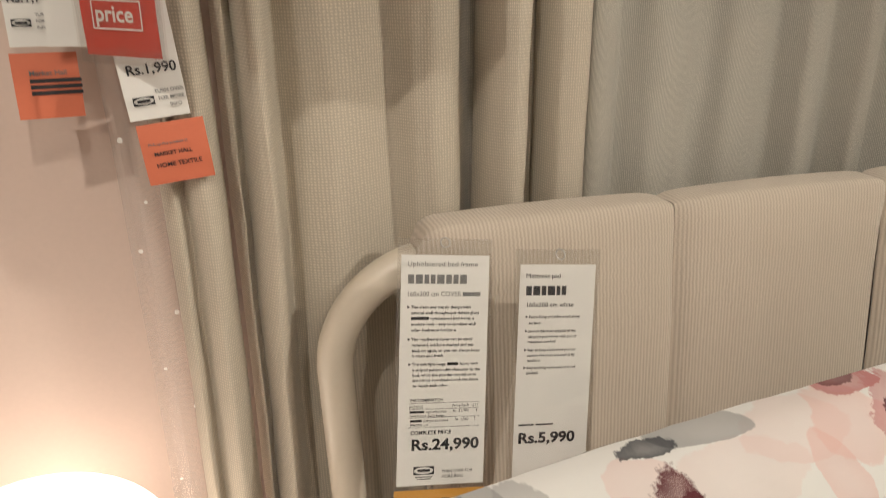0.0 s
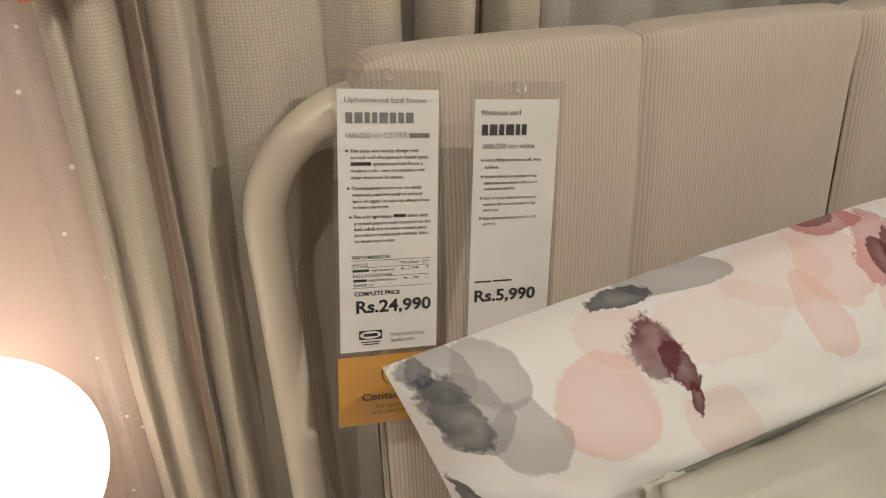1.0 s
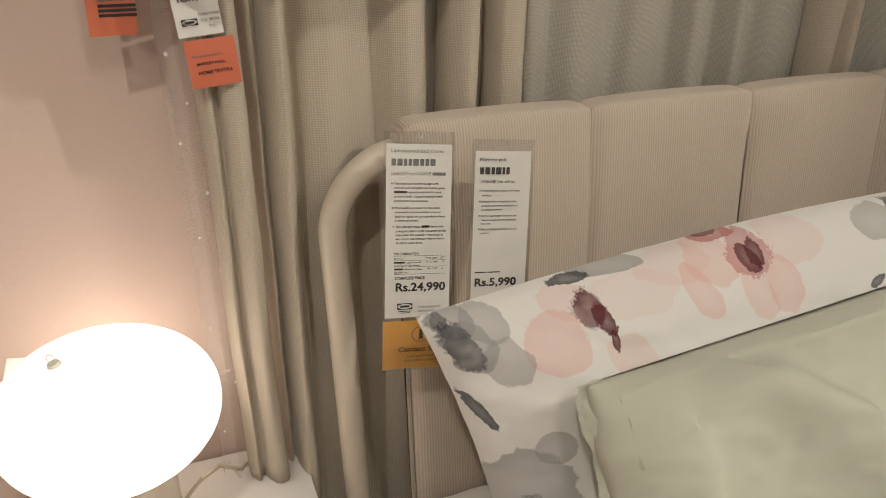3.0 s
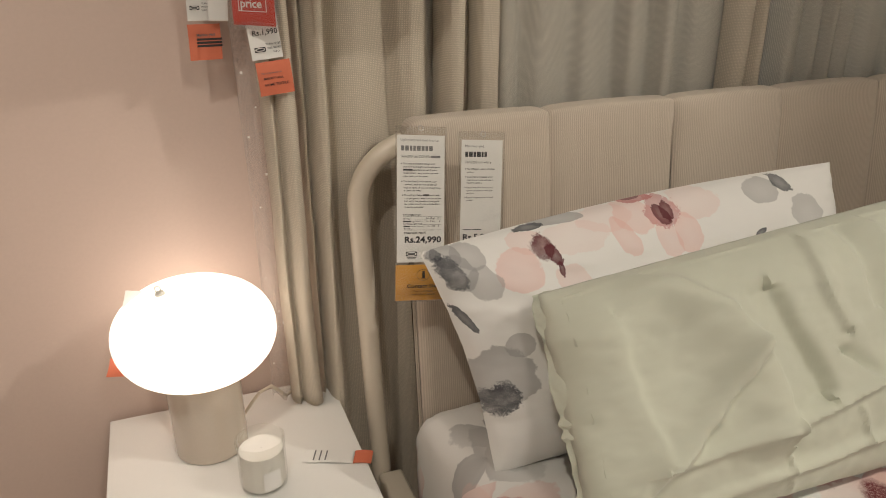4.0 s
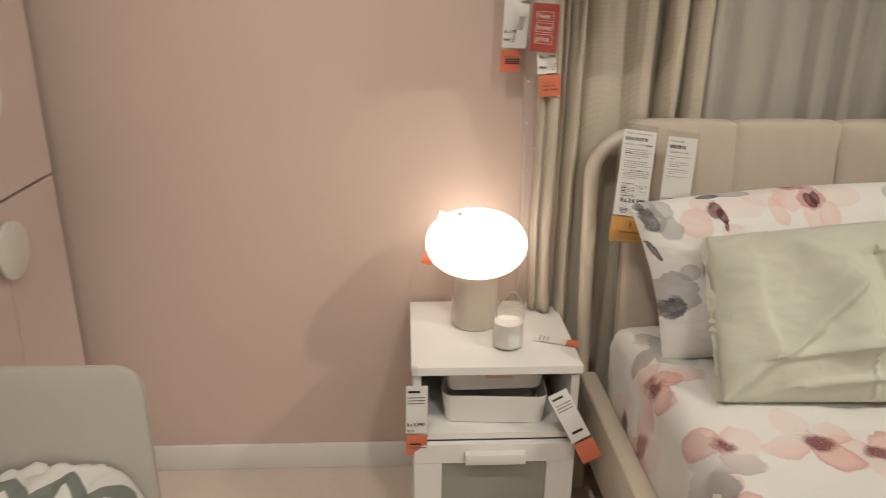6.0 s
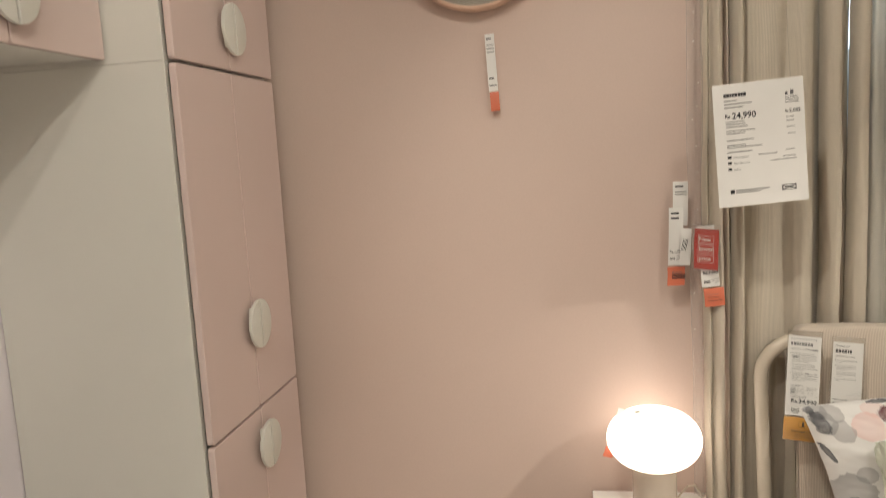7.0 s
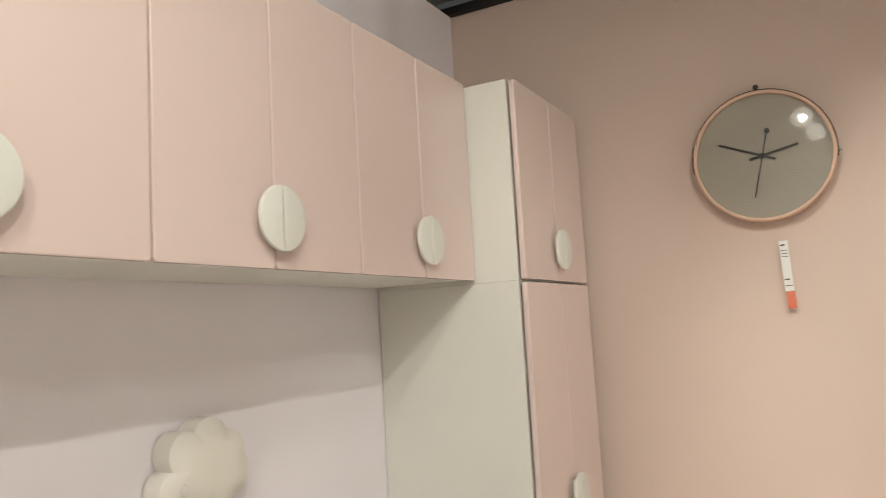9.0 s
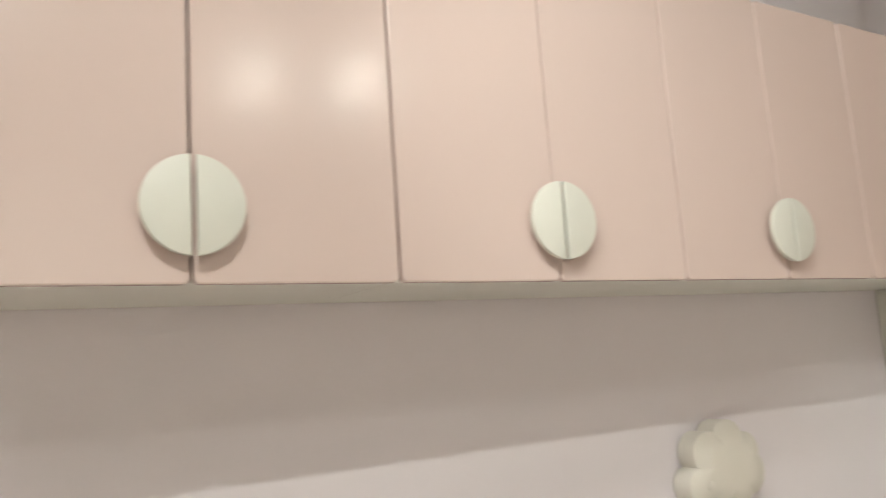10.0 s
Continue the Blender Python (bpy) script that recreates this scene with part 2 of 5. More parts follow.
def floral_sheet_cloth(name):
    """Bed linen strewn with large watercolour flowers, each turned and tinted by chance."""
    m, nt, b = nodes_of(name)
    co = add(nt, "ShaderNodeTexCoord").outputs["UV"]
    out = (0.73, 0.72, 0.69)
    wob = math_node(nt, "SUBTRACT", math_node(nt, "MULTIPLY", noise_node(nt, co, 9.0, 5, 0.6), 0.8), 0.4)
    speck = noise_node(nt, co, 260.0, 2, 0.7)
    for scale, shift, grey_share, petals in ((4.6, 0.0, 0.14, 1.5), (4.1, 3.7, 0.30, 2.0)):
        mv = add(nt, "ShaderNodeMapping")
        mv.inputs["Location"].default_value = (shift, shift * 1.7, 0)
        nt.links.new(co, mv.inputs["Vector"])
        vo = add(nt, "ShaderNodeTexVoronoi")
        vo.voronoi_dimensions = "2D"
        vo.inputs["Scale"].default_value, vo.inputs["Randomness"].default_value = scale, 0.75
        nt.links.new(mv.outputs[0], vo.inputs["Vector"])
        off = add(nt, "ShaderNodeVectorMath", op="SUBTRACT")
        nt.links.new(mv.outputs[0], off.inputs[0]), nt.links.new(vo.outputs["Position"], off.inputs[1])
        xyz, rnd = add(nt, "ShaderNodeSeparateXYZ"), add(nt, "ShaderNodeSeparateColor")
        nt.links.new(off.outputs[0], xyz.inputs[0]), nt.links.new(vo.outputs["Color"], rnd.inputs[0])
        angle = math_node(nt, "ADD", math_node(nt, "ARCTAN2", xyz.outputs[1], xyz.outputs[0]), math_node(nt, "MULTIPLY", rnd.outputs[0], 6.28))
        ln = add(nt, "ShaderNodeVectorMath", op="LENGTH")
        nt.links.new(off.outputs[0], ln.inputs[0])
        r = math_node(nt, "ADD", math_node(nt, "MULTIPLY", ln.outputs["Value"], scale), math_node(nt, "MULTIPLY", wob, 0.6))
        lobe = math_node(nt, "ABSOLUTE", math_node(nt, "COSINE", math_node(nt, "MULTIPLY", angle, petals)))
        reach = math_node(nt, "ADD", math_node(nt, "MULTIPLY", lobe, 0.26), 0.18)
        inside = math_node(nt, "SUBTRACT", reach, r)
        petal = ramp(nt, inside, 0.0, 0.025)
        rim = math_node(nt, "SUBTRACT", 1.0, ramp(nt, inside, 0.0, 0.11))
        grey = ramp(nt, rnd.outputs[1], grey_share + 0.02, grey_share - 0.02)
        hue = mix_colour(nt, grey, PINK_INK, GREY_INK)
        deep = mix_colour(nt, grey, ROSE_INK, (0.2, 0.2, 0.21))
        side = ramp(nt, math_node(nt, "COSINE", angle), -0.4, 0.9)
        hue = mix_colour(nt, math_node(nt, "MULTIPLY", rim, math_node(nt, "MULTIPLY", side, 0.9)), hue, deep)
        wash = math_node(nt, "MULTIPLY", petal, ramp(nt, side, 0.0, 1.0, 0.28, 0.72))
        out = mix_colour(nt, wash, out, hue)
        heart = ramp(nt, math_node(nt, "ADD", r, math_node(nt, "MULTIPLY", side, -0.06)), 0.13, 0.06)
        heart = math_node(nt, "MULTIPLY", heart, math_node(nt, "MULTIPLY", ramp(nt, speck, 0.3, 0.55, 0.5, 1.0), math_node(nt, "SUBTRACT", 1.0, grey)))
        out = mix_colour(nt, heart, out, (0.16, 0.03, 0.035))
    nt.links.new(out, b.inputs["Base Color"])
    b.inputs["Roughness"].default_value, b.inputs["Sheen Weight"].default_value, b.inputs["Specular IOR Level"].default_value = 0.72, 0.2, 0.25
    bump(nt, b, noise_node(nt, co, 700.0, 2), 0.2, 0.0004)
    return m


def zigzag_cloth(name):
    m, nt, b = nodes_of(name)
    co = add(nt, "ShaderNodeTexCoord").outputs["UV"]
    xyz = add(nt, "ShaderNodeSeparateXYZ")
    nt.links.new(co, xyz.inputs[0])
    saw = math_node(nt, "PINGPONG", xyz.outputs[0], 0.055)
    row = math_node(nt, "FRACT", math_node(nt, "DIVIDE", math_node(nt, "ADD", xyz.outputs[1], math_node(nt, "MULTIPLY", saw, 1.1)), 0.12))
    band = ramp(nt, math_node(nt, "ABSOLUTE", math_node(nt, "SUBTRACT", row, 0.5)), 0.19, 0.175)
    nt.links.new(mix_colour(nt, band, (0.74, 0.72, 0.68), (0.22, 0.24, 0.21)), b.inputs["Base Color"])
    b.inputs["Roughness"].default_value, b.inputs["Specular IOR Level"].default_value = 0.8, 0.2
    bump(nt, b, noise_node(nt, co, 500.0, 2), 0.25, 0.0005)
    return m


def clear(name, gloss=0.07, tint=(0.97, 0.97, 0.96), rough=0.12, crinkle=0.0):
    """Clear plastic film or thin glass."""
    m, nt, b = nodes_of(name)
    tr, gl, mx = add(nt, "ShaderNodeBsdfTransparent"), add(nt, "ShaderNodeBsdfGlossy"), add(nt, "ShaderNodeMixShader")
    tr.inputs[0].default_value, gl.inputs["Roughness"].default_value = rgba(tint), rough
    fr = add(nt, "ShaderNodeLayerWeight")
    fr.inputs[0].default_value = 0.5
    nt.links.new(math_node(nt, "ADD", math_node(nt, "MULTIPLY", math_node(nt, "POWER", fr.outputs["Facing"], 4.0), 0.5), gloss), mx.inputs[0])
    nt.links.new(tr.outputs[0], mx.inputs[1]), nt.links.new(gl.outputs[0], mx.inputs[2])
    nt.links.new(mx.outputs[0], nt.nodes["Material Output"].inputs[0])
    if crinkle:
        bp = add(nt, "ShaderNodeBump")
        bp.inputs["Strength"].default_value, bp.inputs["Distance"].default_value = crinkle, 0.004
        nt.links.new(noise_node(nt, add(nt, "ShaderNodeTexCoord").outputs["Object"], 22.0, 3), bp.inputs["Height"])
        nt.links.new(bp.outputs[0], gl.inputs["Normal"])
    nt.nodes.remove(b)
    return m


def glow(name, colour, strength):
    m, nt, b = nodes_of(name)
    b.inputs["Base Color"].default_value = rgba((0.8, 0.8, 0.8))
    b.inputs["Emission Color"].default_value, b.inputs["Emission Strength"].default_value = rgba(colour), strength
    return m


M_PINK_WALL = paint("pink_wall_paint", (0.60, 0.475, 0.41), 0.75, 0.04, 2.0, 160, 0.25)
M_LILAC_WALL = paint("pale_lilac_wall_paint", (0.78, 0.735, 0.775), 0.75, 0.02, 2.0, 160, 0.25)
M_PLAIN_WALL = paint("plain_wall_paint", (0.78, 0.75, 0.70), 0.8, 0.05)
M_WHITE = paint("white_foil", (0.76, 0.75, 0.72), 0.38, 0.02, 4, 300, 0.05)
M_CABINET = paint("off_white_cabinet_foil", (0.71, 0.695, 0.64), 0.42, 0.02, 4, 300, 0.0)
M_BED_PANEL = paint("greige_bed_panel", (0.52, 0.495, 0.445), 0.42, 0.02, 4, 300, 0.05)
M_PINK_DOOR = lacquer("pale_pink_door_lacquer", (0.67, 0.545, 0.505), 0.21)
M_KNOB = paint("off_white_knob_paint", (0.70, 0.70, 0.64), 0.4, 0.02, 8, 300, 0.0)
M_FLOOR = paint("pale_floor", (0.66, 0.57, 0.49), 0.4, 0.06, 4, 90, 0.1)
M_CEILING = paint("grey_ceiling", (0.42, 0.38, 0.32), 0.9, 0.06)
M_DARK_STEEL = paint("dark_steel", (0.03, 0.028, 0.026), 0.5, 0.2, metal=0.6)
M_CURTAIN = woven("beige_woven_cloth", (0.66, 0.59, 0.485), 2100, 0.17, 0.22)
M_SHEER = woven("pale_sheer_cloth", (0.70, 0.66, 0.58), 3600, 0.12, 0.4, 0.94)
M_VEIL = woven("white_voile", (0.8, 0.76, 0.72), 3600, 0.04, 0.4, 0.28)
M_RIB = ribbed("striped_beige_upholstery", (0.64, 0.56, 0.475), (0.47, 0.405, 0.33))
M_TUBE = paint("beige_powder_coat", (0.62, 0.55, 0.45), 0.38, 0.03, 10, 400, 0.08)
M_GREEN = cloth("pale_green_linen", (0.56, 0.575, 0.475))
M_FLORAL = floral_pillow_cloth("floral_pillow_linen")
M_SHEET = floral_sheet_cloth("floral_sheet_linen")
M_ZIGZAG = zigzag_cloth("zigzag_linen")
M_PAPER = paint("white_paper", (0.74, 0.73, 0.70), 0.6, 0.02, 20, 400, 0.05)
M_INK = paint("black_ink", (0.02, 0.02, 0.024), 0.6, 0.1, relief=0)
M_GREY_PRINT = paint("grey_ink", (0.16, 0.16, 0.16), 0.6, 0.1, relief=0)
M_YELLOW = paint("yellow_card", (0.62, 0.31, 0.05), 0.5, 0.04, 20, 300, 0.05)
M_ORANGE = paint("orange_card", (0.60, 0.16, 0.085), 0.5, 0.04, 20, 300, 0.05)
M_RED = paint("red_card", (0.52, 0.05, 0.03), 0.45, 0.04, 20, 300, 0.05)
M_FILM = clear("clear_plastic_sleeve", 0.09, (0.93, 0.925, 0.915), 0.16, 0.6)
M_GLASS = clear("clear_glass", 0.05, rough=0.02)
M_FROST = paint("frosted_glass", (0.30, 0.30, 0.26), 0.25, 0.03, relief=0)
M_SHADE = glow("lit_opal_glass", (1.0, 0.84, 0.70), 2.9)
M_BASE = paint("glossy_beige_lacquer", (0.52, 0.45, 0.37), 0.16, 0.03, 6, 300, 0.02, coat=0.6)
M_WAX = paint("white_wax", (0.78, 0.76, 0.71), 0.5, 0.04, 40, 200, 0.3)
M_WOOD = paint("pale_wood", (0.68, 0.47, 0.35), 0.45, 0.12, 12, 180, 0.2)
M_LEATHER = paint("dark_brown_leather", (0.05, 0.03, 0.022), 0.6, 0.2)
M_DIAL = paint("grey_dial", (0.34, 0.31, 0.26), 0.5, 0.03, 6, 200, 0.0)
M_CLOCK_GLASS = clear("clock_glass", 0.05, rough=0.01)
M_HAND = paint("brown_hand", (0.035, 0.03, 0.028), 0.4, 0.1)
M_DARK_BLUE = paint("navy_metal", (0.008, 0.01, 0.022), 0.35, 0.1)
M_CLOUD = paint("white_plastic", (0.72, 0.69, 0.63), 0.35, 0.03, 8, 200, 0.05)
M_STEEL = paint("zinc_steel", (0.45, 0.43, 0.40), 0.35, 0.1, metal=0.9)
M_LAMP_LIT = glow("lit_lamp_face", (1.0, 0.92, 0.80), 5.0)
M_STRIP = glow("lit_strip_lamp", (1.0, 0.93, 0.84), 7.0)
# one window panel in two glow strengths, imitating light from its top
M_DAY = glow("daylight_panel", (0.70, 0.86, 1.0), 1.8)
M_DAY_DIM = glow("dim_daylight_panel", (0.45, 0.72, 1.0), 0.14)


# ---- shapes ----
def part(name, bm, material, parent=None, label="", smooth=True, at=None):
    me = bpy.data.meshes.new(name)
    bm.to_mesh(me)
    bm.free()
    me.materials.append(material)
    if smooth:
        for p in me.polygons:
            p.use_smooth = True
        me.set_sharp_from_angle(angle=radians(38))
    ob = new(name, me)
    if parent:
        ob.parent = parent
    if at is not None:
        ob.matrix_basis = at
    return tagged(ob, label, kind="stuff" if name.endswith("_print") else "")


def thing(name, at, label, category, group="", kind=""):
    ob = new(name)
    ob.empty_display_size = 0.05
    ob.matrix_basis = at
    return tagged(ob, label, category, group, kind)


def box(x0, x1, y0, y1, z0, z1, bevel=0.0, bm=None, seg=2):
    own = bmesh.new()
    bmesh.ops.create_cube(own, size=1.0, matrix=Matrix.LocRotScale(((x0 + x1) / 2, (y0 + y1) / 2, (z0 + z1) / 2), None, (x1 - x0, y1 - y0, z1 - z0)))
    if bevel:
        bmesh.ops.bevel(own, geom=own.edges[:], offset=bevel, segments=seg, profile=0.5, affect="EDGES")
    return merge(bm, own)


def merge(bm, own, m=None):
    if m is not None:
        bmesh.ops.transform(own, matrix=m, verts=own.verts[:])
    if bm is None:
        return own
    me = bpy.data.meshes.new("t")
    own.to_mesh(me)
    own.free()
    bm.from_mesh(me)
    bpy.data.meshes.remove(me)
    return bm


def tube(points, r, seg=14, bm=None, closed=False):
    """A round bar along a list of points."""
    own = bmesh.new()
    pts = [Vector(p) for p in points]
    rings, n = [], len(pts)
    side = None
    for k, p in enumerate(pts):
        a, b = pts[(k - 1) % n if closed else max(k - 1, 0)], pts[(k + 1) % n if closed else min(k + 1, n - 1)]
        d = (b - a).normalized()
        if side is None:
            side = d.orthogonal().normalized()
        side = (side - d * side.dot(d)).normalized()
        up = d.cross(side)
        rr = r(k / (n - 1)) if callable(r) else r
        rings.append([own.verts.new(p + rr * (math.cos(q) * side + math.sin(q) * up)) for q in (2 * math.pi * s / seg for s in range(seg))])
    for k in range(n if closed else n - 1):
        a, b = rings[k], rings[(k + 1) % n]
        for s in range(seg):
            own.faces.new((a[s], a[(s + 1) % seg], b[(s + 1) % seg], b[s]))
    if not closed:
        own.faces.new(rings[0][::-1]), own.faces.new(rings[-1])
    bmesh.ops.recalc_face_normals(own, faces=own.faces[:])
    return merge(bm, own)


def lathe(profile, seg=48, bm=None):
    """A turned body round z from (radius, z) pairs."""
    own = bmesh.new()
    rings = []
    for r, z in profile:
        rings.append([own.verts.new((0, 0, z))] if r < 1e-6 else [own.verts.new((r * math.cos(2 * math.pi * s / seg), r * math.sin(2 * math.pi * s / seg), z)) for s in range(seg)])
    for a, b in zip(rings, rings[1:]):
        for s in range(seg):
            q = (s + 1) % seg
            if len(a) == 1 and len(b) > 1:
                own.faces.new((a[0], b[q], b[s]))
            elif len(b) == 1 and len(a) > 1:
                own.faces.new((a[s], a[q], b[0]))
            elif len(a) > 1:
                own.faces.new((a[s], a[q], b[q], b[s]))
    bmesh.ops.recalc_face_normals(own, faces=own.faces[:])
    return merge(bm, own)


def slab(outline, depth, bevel=0.0, bm=None):
    """A flat plate from an outline in (x, z), its front face at y = 0 and its back at y = depth."""
    own = bmesh.new()
    face = own.faces.new([own.verts.new((x, 0, z)) for x, z in outline])
    out = bmesh.ops.extrude_face_region(own, geom=[face])
    bmesh.ops.translate(own, vec=(0, depth, 0), verts=[v for v in out["geom"] if isinstance(v, bmesh.types.BMVert)])
    bmesh.ops.recalc_face_normals(own, faces=own.faces[:])
    if bevel:
        rim = [e for e in own.edges if abs(e.verts[0].co.y - e.verts[1].co.y) < 1e-6]
        bmesh.ops.bevel(own, geom=rim, offset=bevel, segments=2, profile=0.5, affect="EDGES")
    return merge(bm, own)


def rounded(x0, x1, z0, z1, radii, seg=6):
    """The outline of a plate with rounded corners; radii from the lower left one round to the upper left one."""
    pts = []
    for (cx, cz, a0), r in zip(((x0, z0, 180), (x1, z0, 270), (x1, z1, 0), (x0, z1, 90)), radii):
        if r <= 0:
            pts.append((cx, cz))
            continue
        ox, oz = cx + (r if cx == x0 else -r), cz + (r if cz == z0 else -r)
        pts += [(ox + r * math.cos(radians(a0 + 90 * k / seg)), oz + r * math.sin(radians(a0 + 90 * k / seg))) for k in range(seg + 1)]
    return pts


def sheet(nu, nv, f, uv=None, bm=None):
    """A grid surface f(u, v), u and v from 0 to 1, with its cloth coordinates."""
    own = bm or bmesh.new()
    layer = own.loops.layers.uv.verify()
    vs = [[own.verts.new(f(a / nu, b / nv)) for b in range(nv + 1)] for a in range(nu + 1)]
    for a in range(nu):
        for b in range(nv):
            face = own.faces.new((vs[a][b], vs[a + 1][b], vs[a + 1][b + 1], vs[a][b + 1]))
            for loop, (p, q) in zip(face.loops, ((a, b), (a + 1, b), (a + 1, b + 1), (a, b + 1))):
                loop[layer].uv = uv(p / nu, q / nv) if uv else (p / nu, q / nv)
    return own


def wob(x, y, z=0.0, octaves=3):
    return noise.fractal(Vector((x, y, z)), 1.0, 2.0, octaves)


# ---- setting ----
def setting(name, bm, material, label, category, smooth=False):
    return tagged(part(name, bm, material, None, label, smooth), label, category, kind="structure")


EAST, SOUTH, HALL_TOP = 3.4, -3.6, 3.75
setting("floor", box(WALL_W - 0.1, EAST + 0.1, SOUTH - 0.1, WALL_N + 0.1, FLOOR - 0.1, FLOOR), M_FLOOR, "pale smooth showroom floor", "floor")
W0, W1, WZ0, WZ1 = 0.40, 2.35, 0.95, 2.42
wall = box(WALL_W - 0.1, W0, WALL_N, WALL_N + 0.1, FLOOR, WALL_TOP)
box(W1, EAST, WALL_N, WALL_N + 0.1, FLOOR, WALL_TOP, bm=wall)
box(W0, W1, WALL_N, WALL_N + 0.1, FLOOR, WZ0, bm=wall)
box(W0, W1, WALL_N, WALL_N + 0.1, WZ1, WALL_TOP, bm=wall)
setting("wall_north", wall, M_PINK_WALL, "matt dusty-pink painted wall", "wall")
setting("wall_west", box(WALL_W - 0.1, WALL_W, SOUTH, WALL_N - 0.002, FLOOR, WALL_TOP), M_LILAC_WALL, "pale lilac-grey painted wall", "wall")
# south and east walls are unseen, added to close the hall and bounce fill
setting("wall_south", box(WALL_W - 0.1, EAST + 0.1, SOUTH - 0.1, SOUTH, FLOOR, HALL_TOP), M_PLAIN_WALL, "plain painted unseen wall behind the camera, added to close the hall and bounce light", "wall")
setting("wall_east", box(EAST, EAST + 0.1, SOUTH, WALL_N + 0.1, FLOOR, HALL_TOP), M_PLAIN_WALL, "plain painted unseen side wall, added to bounce fill light", "wall")
setting("ceiling", box(WALL_W - 1.4, EAST + 0.1, SOUTH - 0.1, WALL_N + 1.4, HALL_TOP, HALL_TOP + 0.1), M_CEILING, "dim beige hall ceiling", "ceiling")
setting("baseboard", box(WALL_W + 0.55, 0.70, WALL_N - 0.014, WALL_N - 0.001, FLOOR, FLOOR + 0.085, 0.003), M_WHITE, "white painted baseboard along the pink wall", "baseboard", True)
setting("trim_top", box(WALL_W - 0.1, EAST, WALL_N - 0.03, WALL_N + 0.1, WALL_TOP, WALL_TOP + 0.035, 0.004), M_DARK_STEEL, "dark metal profile along the wall top", "trim", True)
win = thing("window_1", pose(0, 0, 0), "white framed display window glowing pale blue behind the curtains", "window", kind="structure")
part("window_frame", box(W0, W0 + 0.05, WALL_N + 0.02, WALL_N + 0.07, WZ0, WZ1, 0.004, box(W1 - 0.05, W1, WALL_N + 0.02, WALL_N + 0.07, WZ0, WZ1, 0.004, box(W0 + 0.05, W1 - 0.05, WALL_N + 0.02, WALL_N + 0.07, WZ0, WZ0 + 0.05, 0.004, box(W0 + 0.05, W1 - 0.05, WALL_N + 0.02, WALL_N + 0.07, WZ1 - 0.05, WZ1, 0.004)))), M_WHITE, win)
# upper and lower part of one panel; the brighter top is put into emission
part("pane", box(W0 + 0.05, W1 - 0.05, WALL_N + 0.085, WALL_N + 0.095, 1.8, WZ1 - 0.05), M_DAY, win, "upper part of the pale blue panel, given a stronger glow", False)
part("pane", box(W0 + 0.05, W1 - 0.05, WALL_N + 0.085, WALL_N + 0.095, WZ0 + 0.05, 1.798), M_DAY_DIM, win, "lower part of the blue panel, given a weaker glow", False)


# ---- cabinets ----
def half_disc(sign, r, gap, seg=28):
    pts = [(sign * max(gap / 2, r * math.cos(a)), r * math.sin(a)) for a in (math.radians(-90 + 180 * k / seg) for k in range(seg + 1))]
    return pts if sign > 0 else pts[::-1]


def cabinet(name, at, width, depth, height, tiers, label, group, lift=0.0):
    """A cabinet whose front looks along -y, with its lower left front corner at the origin; tiers: (z0, z1, handle z) of each pair of doors."""
    c = thing(name, at, label, "cabinet", group)
    t, back = 0.018, depth
    part("side_panel", box(0, t, 0.008, back, lift, height, 0.001), M_CABINET, c, smooth=False)
    part("side_panel", box(width - t, width, 0.008, back, lift, height, 0.001), M_CABINET, c, smooth=False)
    part("top_panel", box(t, width - t, 0.010, back, height - t, height, 0.001), M_CABINET, c, smooth=False)
    part("bottom_panel", box(t, width - t, 0.010, back, lift, lift + t, 0.001), M_CABINET, c, smooth=False)
    part("back_panel", box(t, width - t, back - 0.008, back - 0.001, t, height - t), M_CABINET, c, smooth=False)
    for z0, z1, hz in tiers:
        for sign in (-1, 1):
            x0, x1 = (0.0017, width / 2 - 0.0017) if sign < 0 else (width / 2 + 0.0017, width - 0.0017)
            d = part("door", slab(rounded(x0, x1, z0 + 0.003, z1 - 0.003, (0.009,) * 4, 4), 0.018, 0.0025), M_PINK_DOOR, c, "pale pink lacquered door", False, at=pose(0, -0.018, 0))
            h = slab([(width / 2 + x, hz + z) for x, z in half_disc(sign, 0.066, 0.007)], 0.010, 0.002)
            box(*sorted((width / 2 + sign * 0.008, width / 2 + sign * 0.022)), 0.0095, 0.0255, hz - 0.045, hz + 0.045, 0.001, h)
            part("handle", h, M_KNOB, d, "off-white half-round handle", at=pose(0, -0.0255, 0))
    return c


# the cabinets on the west side look along +x: turned by 90 degrees, their width runs along y
WARD_Y, WARD_W, WARD_X = 0.408, 0.575, -1.010
cabinet("wardrobe", pose(WARD_X, WARD_Y, FLOOR, 0, 0, 90), WARD_W, WARD_X - WALL_W - 0.003, 1.812 - FLOOR,
        [(0.06, 0.903 - FLOOR, 0.80 - FLOOR), (0.903 - FLOOR, 1.81 - FLOOR, 1.14 - FLOOR)], "tall off-white wardrobe with pale pink doors beside the pink wall", "")
cabinet("top_cabinet", pose(WARD_X, WARD_Y, 1.8125, 0, 0, 90), WARD_W, WARD_X - WALL_W - 0.003, 0.612, [(0.0, 0.612, 0.105)], "off-white top cabinet with pink doors standing on the wardrobe", "")
UP_X = -1.172
for k in range(4):
    cabinet("wall_cabinet", pose(UP_X, 0.402 - 0.5945 * (k + 1), 1.822, 0, 0, 90), 0.5935, UP_X - WALL_W - 0.003, 0.614, [(-0.004, 0.614, 0.098)],
            "off-white wall cabinet with two pale pink doors and round handle", "wall cabinets in a row", 0.003)

